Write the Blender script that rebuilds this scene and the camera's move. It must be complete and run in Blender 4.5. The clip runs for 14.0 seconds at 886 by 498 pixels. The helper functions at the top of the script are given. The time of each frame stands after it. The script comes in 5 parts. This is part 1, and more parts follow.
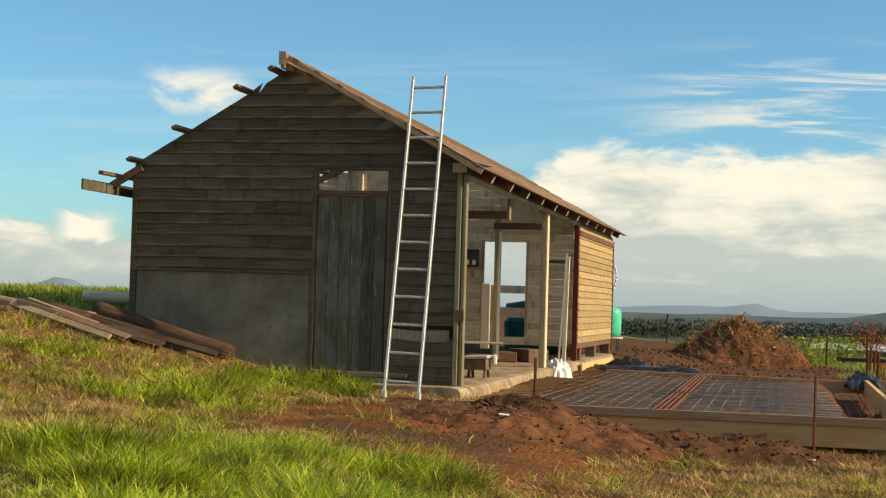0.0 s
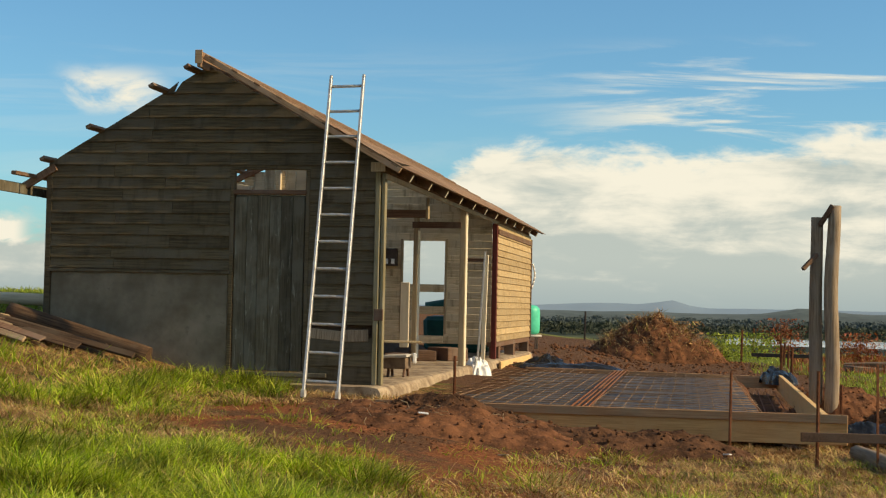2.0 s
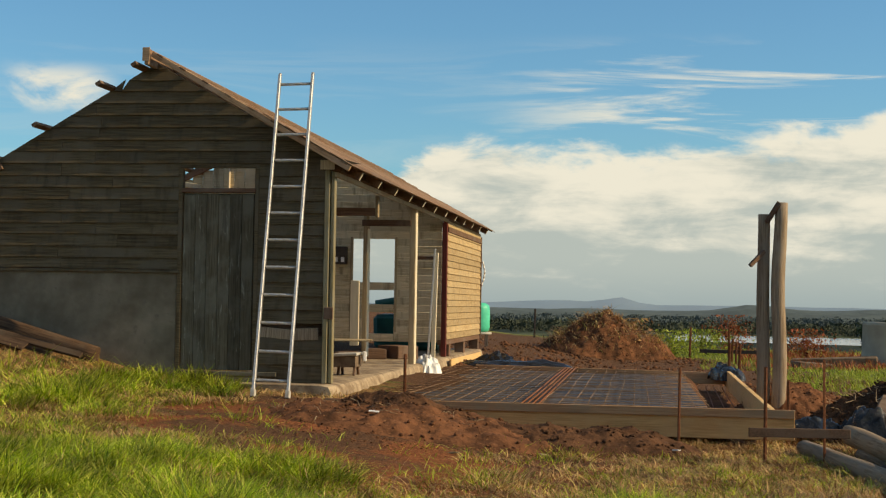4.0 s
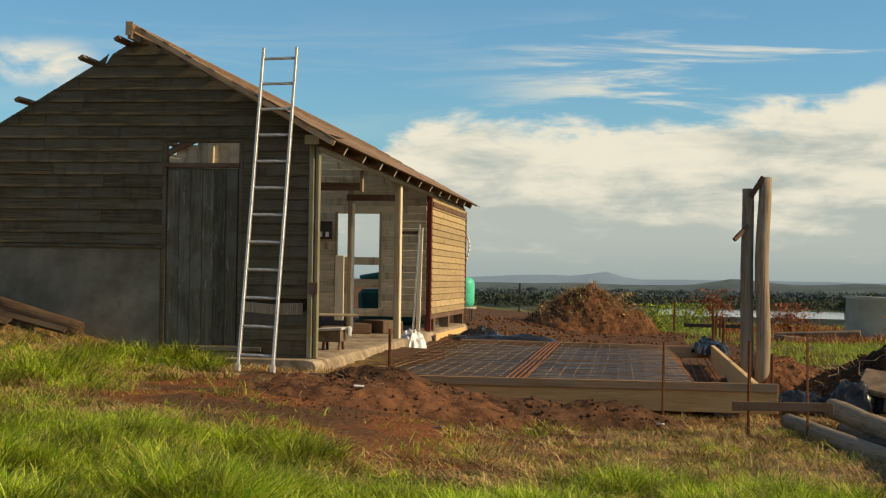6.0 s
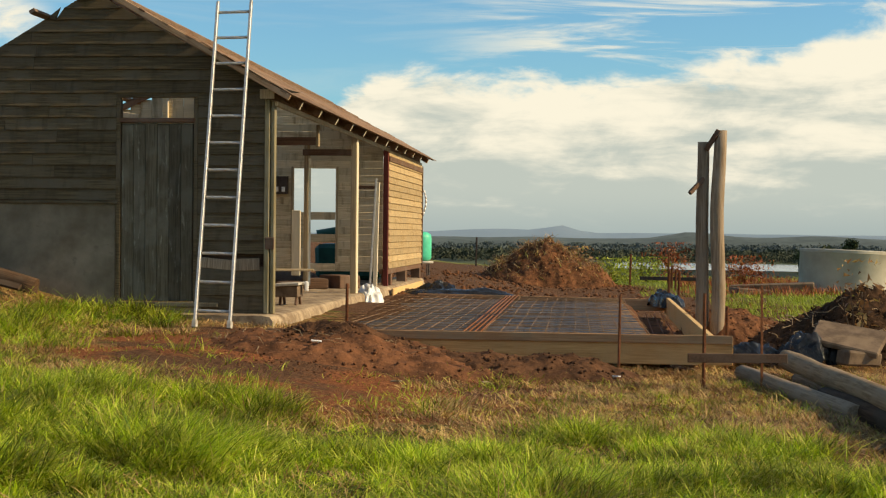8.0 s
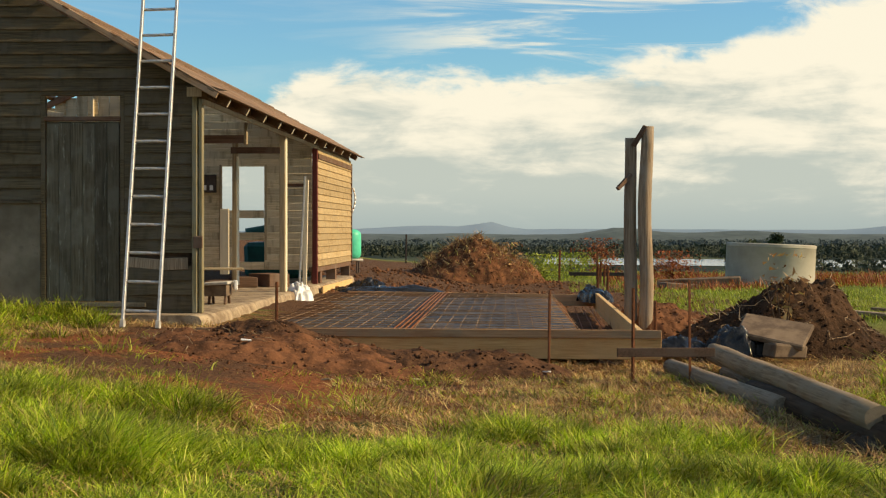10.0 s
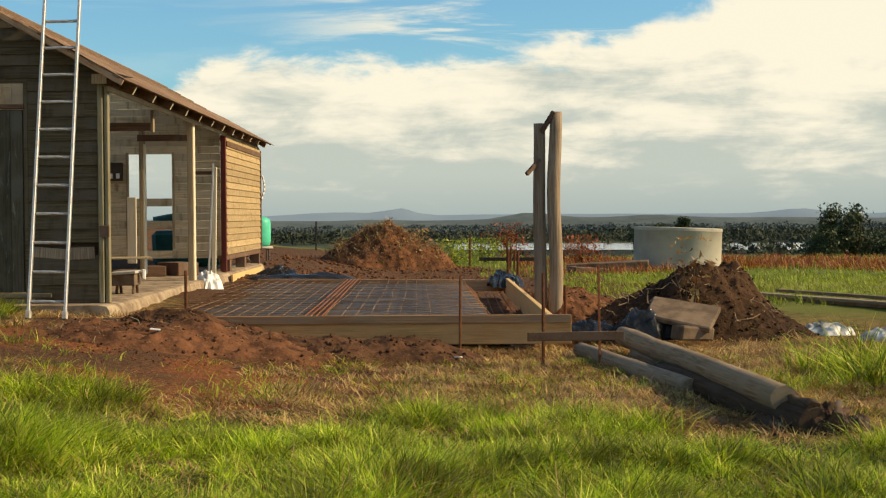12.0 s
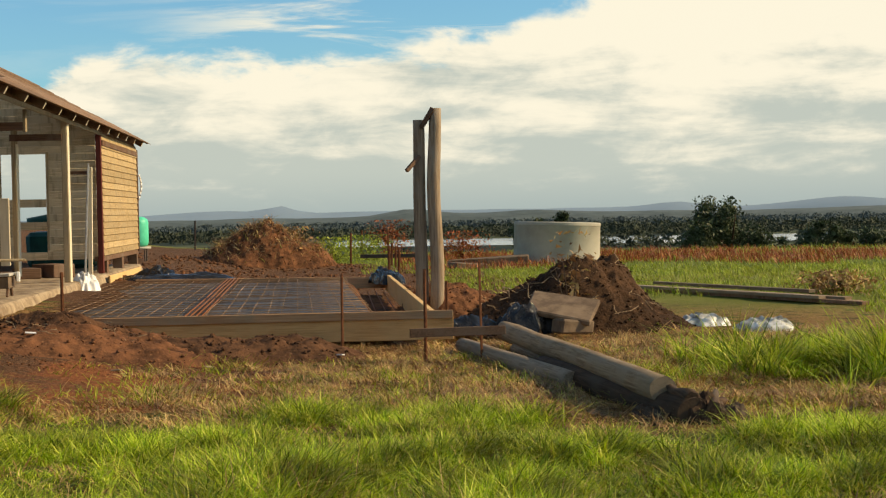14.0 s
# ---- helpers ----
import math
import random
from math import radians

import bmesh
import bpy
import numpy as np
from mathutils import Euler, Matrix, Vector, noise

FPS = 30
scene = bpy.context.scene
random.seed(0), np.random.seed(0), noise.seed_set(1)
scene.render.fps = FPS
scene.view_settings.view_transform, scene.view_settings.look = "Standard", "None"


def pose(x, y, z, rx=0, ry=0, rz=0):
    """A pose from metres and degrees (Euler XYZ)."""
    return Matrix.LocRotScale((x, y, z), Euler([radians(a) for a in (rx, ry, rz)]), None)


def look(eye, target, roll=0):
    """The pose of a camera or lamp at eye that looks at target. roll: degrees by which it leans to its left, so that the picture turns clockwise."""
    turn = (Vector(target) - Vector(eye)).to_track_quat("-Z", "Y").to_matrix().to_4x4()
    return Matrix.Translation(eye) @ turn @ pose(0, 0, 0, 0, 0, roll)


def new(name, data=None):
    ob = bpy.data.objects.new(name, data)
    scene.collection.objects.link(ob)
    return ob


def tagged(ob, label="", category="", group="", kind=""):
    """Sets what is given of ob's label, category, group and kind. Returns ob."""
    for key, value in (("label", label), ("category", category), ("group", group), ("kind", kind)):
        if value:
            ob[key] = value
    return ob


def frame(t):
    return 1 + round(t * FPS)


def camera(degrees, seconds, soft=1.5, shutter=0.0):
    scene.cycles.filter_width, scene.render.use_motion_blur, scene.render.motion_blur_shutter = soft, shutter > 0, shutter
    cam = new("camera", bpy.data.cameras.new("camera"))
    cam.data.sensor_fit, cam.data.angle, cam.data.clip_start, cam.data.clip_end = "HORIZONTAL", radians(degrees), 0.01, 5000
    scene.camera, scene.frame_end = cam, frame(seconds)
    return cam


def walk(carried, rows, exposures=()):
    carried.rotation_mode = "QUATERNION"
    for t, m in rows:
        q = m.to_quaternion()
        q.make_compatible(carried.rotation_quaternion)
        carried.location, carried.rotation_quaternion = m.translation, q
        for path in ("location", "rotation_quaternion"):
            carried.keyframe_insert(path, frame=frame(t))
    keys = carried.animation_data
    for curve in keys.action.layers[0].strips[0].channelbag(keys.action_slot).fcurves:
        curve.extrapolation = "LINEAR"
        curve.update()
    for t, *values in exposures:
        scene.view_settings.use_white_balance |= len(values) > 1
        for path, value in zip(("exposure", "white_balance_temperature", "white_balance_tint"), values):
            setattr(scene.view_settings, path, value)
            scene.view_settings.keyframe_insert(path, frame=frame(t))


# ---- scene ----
cam = camera(33.33, 14.0, soft=1.25)
EYE = 1.05
# seconds, yaw, pitch, roll of a camera that turns on its stand
ROWS = [
    (0.0, -0.000, 2.099, -1.603),
    (0.5, -0.754, 2.111, -1.493),
    (1.0, -1.446, 2.131, -1.428),
    (1.5, -2.225, 2.125, -1.293),
    (2.0, -3.145, 2.133, -1.170),
    (2.5, -3.664, 2.136, -1.090),
    (3.0, -4.361, 2.124, -0.995),
    (3.2, -4.590, 2.112, -0.965),
    (5.3, -5.577, 1.987, -0.840),
    (5.5, -5.686, 1.834, -0.824),
    (6.0, -5.696, 1.116, -0.813),
    (6.5, -5.900, 0.427, -0.771),
    (7.0, -6.331, -0.063, -0.699),
    (7.5, -6.649, -0.502, -0.623),
    (8.0, -7.388, -0.629, -0.521),
    (8.2, -7.628, -0.665, -0.475),
    (10.3, -10.636, -0.770, 0.005),
    (10.5, -11.008, -0.823, 0.050),
    (11.0, -11.955, -1.078, 0.213),
    (11.5, -12.851, -1.215, 0.349),
    (12.0, -13.574, -1.269, 0.455),
    (12.5, -14.534, -1.339, 0.618),
    (13.0, -15.604, -1.375, 0.800),
    (13.5, -16.988, -1.410, 1.053),
    (14.0, -18.177, -1.456, 1.173),
]
walk(cam, [(t, pose(0, 0, EYE, 0, 0, yaw) @ pose(0, 0, 0, pitch) @ pose(0, 0, 0, 0, roll) @ pose(0, 0, 0, 90)) for t, yaw, pitch, roll in ROWS],
     exposures=[(0.0, 0.06, 7450, 8), (3.0, -0.12, 7450, 8), (6.0, -0.20, 7500, 8), (8.0, 0.0, 7650, 8), (10.5, 0.02, 7700, 8), (14.0, 0.02, 7700, 8)])

# ---- world and sun ----
SUN_AZ, SUN_EL = 104.5, 31.0


class Nodes:
    """A small writer of node trees."""

    def __init__(self, tree):
        self.t = tree
        tree.nodes.clear()

    def add(self, kind, **props):
        n = self.t.nodes.new(kind)
        for k, v in props.items():
            if k == "ins":
                for key, val in v.items():
                    if isinstance(val, bpy.types.NodeSocket):
                        self.t.links.new(val, n.inputs[key])
                    else:
                        n.inputs[key].default_value = val
            elif k == "operation":
                n.operation = v
            elif k == "blend_type":
                n.blend_type = v
            elif k == "data_type":
                n.data_type = v
            elif k == "sky_type":
                n.sky_type = v
            elif k == "noise_dimensions":
                n.noise_dimensions = v
            elif k == "interpolation_type":
                n.interpolation_type = v
        return n

    def math(self, op, a, b=0.0, c=0.0, clamp=False):
        n = self.add("ShaderNodeMath", operation=op, ins={0: a, 1: b, 2: c})
        n.use_clamp = clamp
        return n.outputs[0]

    def step(self, val, lo, hi, to0=0.0, to1=1.0):
        n = self.add("ShaderNodeMapRange", interpolation_type="SMOOTHSTEP", ins={0: val, 1: lo, 2: hi, 3: to0, 4: to1})
        return n.outputs[0]

    def mix(self, fac, a, b, blend="MIX"):
        n = self.add("ShaderNodeMix", data_type="RGBA", blend_type=blend, ins={0: fac, 6: a, 7: b})
        return n.outputs[2]

    def noise(self, vec, scale, detail=4.0, rough=0.55, distort=0.0):
        n = self.add("ShaderNodeTexNoise", ins={"Vector": vec, "Scale": scale, "Detail": detail, "Roughness": rough, "Distortion": distort})
        return n.outputs[0]

    def scaled(self, vec, sx, sy, sz):
        n = self.add("ShaderNodeMapping", ins={0: vec, 3: (sx, sy, sz)})
        return n.outputs[0]


def make_world():
    w = bpy.data.worlds.new("sky")
    w.use_nodes = True
    scene.world = w
    g = Nodes(w.node_tree)
    sky = g.add("ShaderNodeTexSky", sky_type="NISHITA")
    sky.sun_disc = False
    sky.sun_elevation, sky.sun_rotation = radians(SUN_EL), radians(SUN_AZ)
    sky.air_density, sky.dust_density, sky.ozone_density = 1.0, 0.6, 1.5
    pos = g.add("ShaderNodeTexCoord").outputs["Generated"]
    sep = g.add("ShaderNodeSeparateXYZ", ins={0: pos})
    x, y, z = sep.outputs
    az = g.math("MULTIPLY", g.math("ARCTAN2", x, y), 57.29578)
    el = g.math("MULTIPLY", g.math("ARCSINE", z), 57.29578)
    # flat clouds drawn out sideways, in degrees of turn and height
    comb = g.add("ShaderNodeCombineXYZ", ins={0: g.math("MULTIPLY", az, 0.10), 1: g.math("MULTIPLY", el, 0.24), 2: 0.0}).outputs[0]
    n1 = g.noise(comb, 1.0, 8.0, 0.58, 0.25)
    n2 = g.noise(comb, 3.1, 7.0, 0.6, 0.35)
    layer = g.noise(g.scaled(comb, 0.75, 1.6, 1.0), 1.7, 8.0, 0.6, 0.3)
    lump = g.math("ADD", g.math("MULTIPLY", n1, 0.55), g.math("MULTIPLY", n2, 0.45))
    # the bank's upper edge: low in the west, a steep head, then level, then rising to the east
    top = g.math("ADD", g.math("ADD", g.step(az, 1.0, 5.2, 3.6, 6.5), g.step(az, -9.0, -13.0, 0.0, -1.0)), g.step(az, 18.0, 34.0, 0.0, 5.5))
    edge = g.math("SUBTRACT", g.math("ADD", top, g.math("MULTIPLY", g.math("SUBTRACT", lump, 0.5), 7.0)), el)
    bank = g.step(edge, -0.15, 0.75)
    streak = g.noise(g.scaled(comb, 0.5, 2.2, 1.0), 1.5, 7.0, 0.6, 0.8)
    wisps = g.math("MULTIPLY", g.math("MULTIPLY", g.step(streak, 0.47, 0.64), g.step(az, 6.0, 13.0, 0.10, 0.9)), g.step(el, 10.5, 8.5))
    puff = g.math("MULTIPLY", g.math("MULTIPLY", g.step(g.math("ABSOLUTE", g.math("ADD", az, 9.6)), 2.6, 0.6), g.step(g.math("ABSOLUTE", g.math("SUBTRACT", el, 7.8)), 1.2, 0.2)), g.step(n2, 0.36, 0.6, 0.0, 1.0))
    # unseen broken cloud over the rest of the sky, added to whiten its light
    broken = g.math("MULTIPLY", g.step(g.noise(pos, 2.4, 6.0, 0.6, 0.4), 0.46, 0.62, 0.0, 0.42), g.math("MAXIMUM", g.step(el, 13.0, 24.0), g.step(g.math("ABSOLUTE", g.math("SUBTRACT", az, 8.0)), 38.0, 60.0)))
    cover = g.math("MAXIMUM", g.math("MAXIMUM", g.math("MAXIMUM", bank, wisps), puff), broken)
    # white crowns, grey bellies in drawn-out layers towards the horizon
    shade = g.math("ADD", g.math("MULTIPLY", g.math("SUBTRACT", layer, 0.5), 13.0), g.math("MULTIPLY", g.math("SUBTRACT", n2, 0.5), 9.0))
    glow = g.step(g.math("ADD", el, shade), 1.0, 6.0)
    heads = g.math("MULTIPLY", g.step(g.math("ABSOLUTE", g.math("ADD", az, 13.6)), 1.5, 0.5), g.step(g.math("ABSOLUTE", g.math("SUBTRACT", g.math("ADD", el, g.math("MULTIPLY", n2, 2.0)), 3.5)), 0.8, 0.4))
    cover, glow = g.math("MAXIMUM", cover, heads), g.math("MAXIMUM", glow, heads)
    cloud = g.mix(glow, (4.3, 5.05, 5.2, 1), (7.9, 7.9, 7.3, 1))
    low = g.step(el, -0.6, 1.9)
    cloud = g.mix(low, (3.1, 4.0, 4.5, 1), cloud)
    blue = g.mix(1.0, sky.outputs[0], (0.58, 1.02, 1.33, 1), "MULTIPLY")
    col = g.mix(cover, blue, cloud)
    bg = g.add("ShaderNodeBackground", ins={"Color": col, "Strength": 0.115})
    out = g.add("ShaderNodeOutputWorld", ins={"Surface": bg.outputs[0]})


make_world()
sun = new("sun", bpy.data.lights.new("sun", "SUN"))
sun.data.energy, sun.data.angle, sun.data.color = 5.4, radians(0.6), (1.0, 0.81, 0.55)
sa, se = radians(SUN_AZ), radians(SUN_EL)
sun.matrix_world = look((0, 0, 0), (-math.sin(sa) * math.cos(se), -math.cos(sa) * math.cos(se), -math.sin(se)))
sun.location = (40, 0, 40)


# ---- materials ----
def material(name, build, rough=0.8, metal=0.0, spec=0.3):
    m = bpy.data.materials.new(name)
    m.use_nodes = True
    g = Nodes(m.node_tree)
    b = g.add("ShaderNodeBsdfPrincipled", ins={"Roughness": rough, "Metallic": metal, "Specular IOR Level": spec})
    g.add("ShaderNodeOutputMaterial", ins={"Surface": b.outputs[0]})
    build(g, b)
    return m


def rgb(c):
    return (c[0], c[1], c[2], 1.0)


def bump(g, b, height, strength=0.4, dist=0.01):
    n = g.add("ShaderNodeBump", ins={"Height": height, "Strength": strength, "Distance": dist})
    g.t.links.new(n.outputs[0], b.inputs["Normal"])


def wood(name, dark, light, grey=None, axis=0, rough=0.85, stains=0.5, tone=0.56, peel=None):
    """Sawn timber: grain along one axis of its own mesh, a tone of its own for each piece, grey weathering in patches."""
    def build(g, b):
        pos = g.add("ShaderNodeTexCoord").outputs["Object"]
        rnd = g.add("ShaderNodeObjectInfo").outputs["Random"]
        off = g.add("ShaderNodeVectorMath", operation="ADD", ins={0: pos, 1: g.add("ShaderNodeCombineXYZ", ins={0: g.math("MULTIPLY", rnd, 37.0), 1: g.math("MULTIPLY", rnd, 11.0), 2: g.math("MULTIPLY", rnd, 23.0)}).outputs[0]}).outputs[0]
        sc = [60.0, 60.0, 60.0]
        sc[axis] = 2.2
        grain = g.noise(g.scaled(off, *sc), 1.0, 5.0, 0.65, 0.4)
        patch = g.noise(off, 2.3, 5.0, 0.6)
        col = g.mix(g.step(grain, 0.3, 0.7), rgb(dark), rgb(light))
        if grey:
            col = g.mix(g.step(patch, 0.42, 0.66), col, rgb(grey))
        drip = g.noise(g.scaled(off, 9.0, 9.0, 1.2), 1.0, 4.0, 0.6)
        col = g.mix(g.math("MULTIPLY", g.step(drip, 0.5, 0.78), stains), col, rgb([c * 0.45 for c in dark]))
        if peel:
            flake = g.noise(g.scaled(off, 16.0, 16.0, 2.6), 1.0, 6.0, 0.7, 0.8)
            col = g.mix(g.math("MULTIPLY", g.step(flake, 0.58, 0.68), 0.7), col, rgb(peel))
        toned = g.add("ShaderNodeHueSaturation", ins={"Value": g.math("ADD", 1.0 - tone / 2, g.math("MULTIPLY", rnd, tone)), "Color": col})
        g.t.links.new(toned.outputs[0], b.inputs["Base Color"])
        bump(g, b, grain, 0.5, 0.006)
    return material(name, build, rough, spec=0.15)


def plain(name, c1, c2, scale=8.0, rough=0.7, metal=0.0, spec=0.3, bumpy=0.3, dist=0.01, specks=None):
    def build(g, b):
        pos = g.add("ShaderNodeTexCoord").outputs["Object"]
        n = g.noise(pos, scale, 6.0, 0.62)
        big = g.noise(pos, scale * 0.17, 4.0, 0.6)
        col = g.mix(g.step(g.math("ADD", g.math("MULTIPLY", n, 0.6), g.math("MULTIPLY", big, 0.4)), 0.35, 0.65), rgb(c1), rgb(c2))
        if specks:
            col = g.mix(g.step(g.noise(pos, scale * 6.0, 3.0, 0.5), 0.6, 0.75), col, rgb(specks))
        g.t.links.new(col, b.inputs["Base Color"])
        bump(g, b, n, bumpy, dist)
    return material(name, build, rough, metal, spec)


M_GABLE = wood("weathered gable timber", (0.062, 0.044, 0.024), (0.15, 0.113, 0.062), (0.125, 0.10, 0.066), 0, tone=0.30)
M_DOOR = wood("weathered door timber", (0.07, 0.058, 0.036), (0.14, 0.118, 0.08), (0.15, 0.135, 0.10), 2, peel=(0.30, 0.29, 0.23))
# yellow side boards: the warm brightness of the sunlit wall is in the colour
M_LIT = wood("sunlit yellow weatherboard", (0.30, 0.205, 0.095), (0.50, 0.365, 0.195), (0.40, 0.30, 0.165), 1, stains=0.8, tone=0.34)
M_INNER = wood("inner lining boards", (0.42, 0.335, 0.20), (0.74, 0.63, 0.43), (0.60, 0.52, 0.36), 0, stains=0.8, tone=0.28)
M_STUD = wood("pale stud timber", (0.27, 0.20, 0.115), (0.46, 0.36, 0.22), (0.36, 0.29, 0.19), 2, stains=0.5)
# cream for pale timber, and for edges and ends with sunlight painted in
M_CREAM = wood("cream and sunlit timber", (0.52, 0.44, 0.30), (0.74, 0.66, 0.48), (0.62, 0.54, 0.40), 2, stains=0.35, tone=0.2)
M_POSTW = wood("old house post timber", (0.15, 0.125, 0.065), (0.29, 0.245, 0.14), (0.24, 0.215, 0.145), 2)
M_BEAM = wood("brown beam timber", (0.09, 0.05, 0.03), (0.19, 0.11, 0.07), (0.16, 0.11, 0.08), 0)
M_BEAMV = wood("brown rafter timber", (0.11, 0.06, 0.035), (0.24, 0.14, 0.085), (0.20, 0.14, 0.10), 1)
M_ROOF = wood("rusty roof edging", (0.13, 0.07, 0.04), (0.30, 0.18, 0.105), (0.25, 0.175, 0.115), 0)
# the barge's tan has the sunlit strip along the rake put into it
M_BARGE = wood("pale sunlit barge timber", (0.33, 0.19, 0.10), (0.55, 0.36, 0.21), (0.46, 0.31, 0.20), 0)
M_RED = wood("oxide red post", (0.085, 0.020, 0.016), (0.17, 0.045, 0.035), None, 2)
M_FORM = wood("formwork plank", (0.52, 0.32, 0.13), (0.72, 0.48, 0.22), (0.62, 0.42, 0.20), 0, stains=0.3)
M_FORMF = wood("front form plank", (0.52, 0.27, 0.10), (0.74, 0.44, 0.185), (0.64, 0.38, 0.165), 2, stains=0.4)
M_RAIL = wood("form rail", (0.36, 0.18, 0.085), (0.54, 0.31, 0.16), (0.40, 0.26, 0.15), 2)
M_LOG = wood("barkless log", (0.20, 0.125, 0.068), (0.43, 0.31, 0.19), (0.34, 0.255, 0.165), 2)
M_POLE = wood("grey round pole", (0.15, 0.105, 0.066), (0.33, 0.25, 0.17), (0.26, 0.205, 0.15), 2)
M_ROT = wood("dark rotten timber", (0.030, 0.017, 0.010), (0.105, 0.064, 0.038), (0.08, 0.058, 0.04), 2)
M_CONC = plain("old cement sheet", (0.135, 0.108, 0.07), (0.27, 0.225, 0.16), 2.2, 0.9, bumpy=0.25, dist=0.01, specks=(0.17, 0.14, 0.10))
M_FLOOR = plain("rough concrete edge", (0.14, 0.09, 0.052), (0.44, 0.34, 0.22), 5.0, 0.9, bumpy=0.8, dist=0.03, specks=(0.2, 0.12, 0.07))
M_ALU = plain("ladder aluminium", (0.36, 0.355, 0.34), (0.54, 0.53, 0.51), 30.0, 0.5, 0.6, 0.5, 0.05, 0.002)
M_RUST = plain("rusty steel", (0.12, 0.045, 0.02), (0.28, 0.11, 0.05), 60.0, 0.85, 0.3, 0.3, 0.4, 0.002)
M_DARKIRON = plain("dark iron", (0.05, 0.04, 0.035), (0.10, 0.075, 0.06), 60.0, 0.7, 0.4)
M_BLACK = plain("black plastic sheet", (0.006, 0.006, 0.006), (0.016, 0.015, 0.014), 9.0, 0.11, 0.0, 0.35, 0.8, 0.04)
M_WHITE = plain("white plastic bag", (0.72, 0.71, 0.68), (0.85, 0.84, 0.80), 12.0, 0.45, 0.0, 0.5, 0.5, 0.01)
M_WRAP = plain("clear wrapped bundle plastic", (0.02, 0.022, 0.022), (0.85, 0.83, 0.76), 6.0, 0.3, 0.0, 0.5, 0.6, 0.02)
M_TANK = plain("pale concrete tank", (0.33, 0.30, 0.24), (0.46, 0.43, 0.35), 1.6, 0.85, bumpy=0.2)
M_GREEN = plain("mint green drum paint", (0.05, 0.50, 0.30), (0.09, 0.62, 0.40), 6.0, 0.45)
M_TARP = plain("dark green tarpaulin", (0.01, 0.07, 0.06), (0.02, 0.13, 0.11), 4.0, 0.5)
M_DIRT = plain("red brown spoil", (0.045, 0.022, 0.012), (0.20, 0.085, 0.040), 5.0, 0.97, 0.0, 0.1, bumpy=1.0, dist=0.05, specks=(0.26, 0.125, 0.06))
M_DIRTDARK = plain("dark topsoil", (0.020, 0.011, 0.006), (0.080, 0.042, 0.022), 8.0, 0.97, 0.0, 0.1, bumpy=1.0, dist=0.05, specks=(0.13, 0.075, 0.042))
M_SOIL = plain("brown broken sods", (0.032, 0.017, 0.010), (0.125, 0.060, 0.031), 6.0, 0.97, 0.0, 0.1, bumpy=1.0, dist=0.05, specks=(0.17, 0.085, 0.045))
M_SLABBIT = plain("broken concrete slab", (0.085, 0.055, 0.035), (0.20, 0.14, 0.09), 7.0, 0.9, bumpy=0.6)
M_BLOCK = plain("grey masonry block", (0.36, 0.33, 0.28), (0.50, 0.47, 0.41), 14.0, 0.9, bumpy=0.5)


# ---- plan: u runs along the gable to the east, v runs back along the shed ----
VAZ = 13.2
HM = pose(0.23, 17.3, 0, 0, 0, -VAZ)
HI = HM.inverted()


def W(u, v, z=0.0):
    return HM @ Vector((u, v, z))


def smooth(x, a, b):
    t = min(1.0, max(0.0, (x - a) / (b - a)))
    return t * t * (3 - 2 * t)


def ground_z(x, y):
    p = HI @ Vector((x, y, 0))
    u, v = p.x, p.y
    z = -0.40 * smooth(u, -0.6, 3.4)
    rise = 0.045 * max(0.0, -u - 0.6) ** 2.1
    z += 1.05 * (1 - math.exp(-rise * 1.35)) * (0.50 + 0.50 * smooth(v, -6.5, -0.2))
    d = math.hypot(x, y)
    z += (0.05 * noise.noise((x * 0.35, y * 0.35, 0.3)) + 0.03 * noise.noise((x * 1.3, y * 1.3, 4.0))) * (1 if d < 80 else 0)
    if d > 50:
        fall = smooth(d, 50, 165)
        z = z * (1 - fall) - 27.0 * fall
    return z


def part(name, bm, mat, parent=None, label="", smooth_shade=False):
    me = bpy.data.meshes.new(name)
    if isinstance(bm, bmesh.types.BMesh):
        bm.to_mesh(me)
        bm.free()
    else:
        me.from_pydata(bm[0], [], bm[1])
    me.materials.append(mat)
    if smooth_shade:
        me.polygons.foreach_set("use_smooth", [True] * len(me.polygons))
    ob = new(name, me)
    if parent is not None:
        ob.parent = parent
    if label:
        ob["label"] = label
    return ob


def thing(name, m, label, category, group="", kind=""):
    ob = new(name)
    ob.empty_display_size = 0.2
    ob.matrix_world = m
    return tagged(ob, label, category, group, kind)


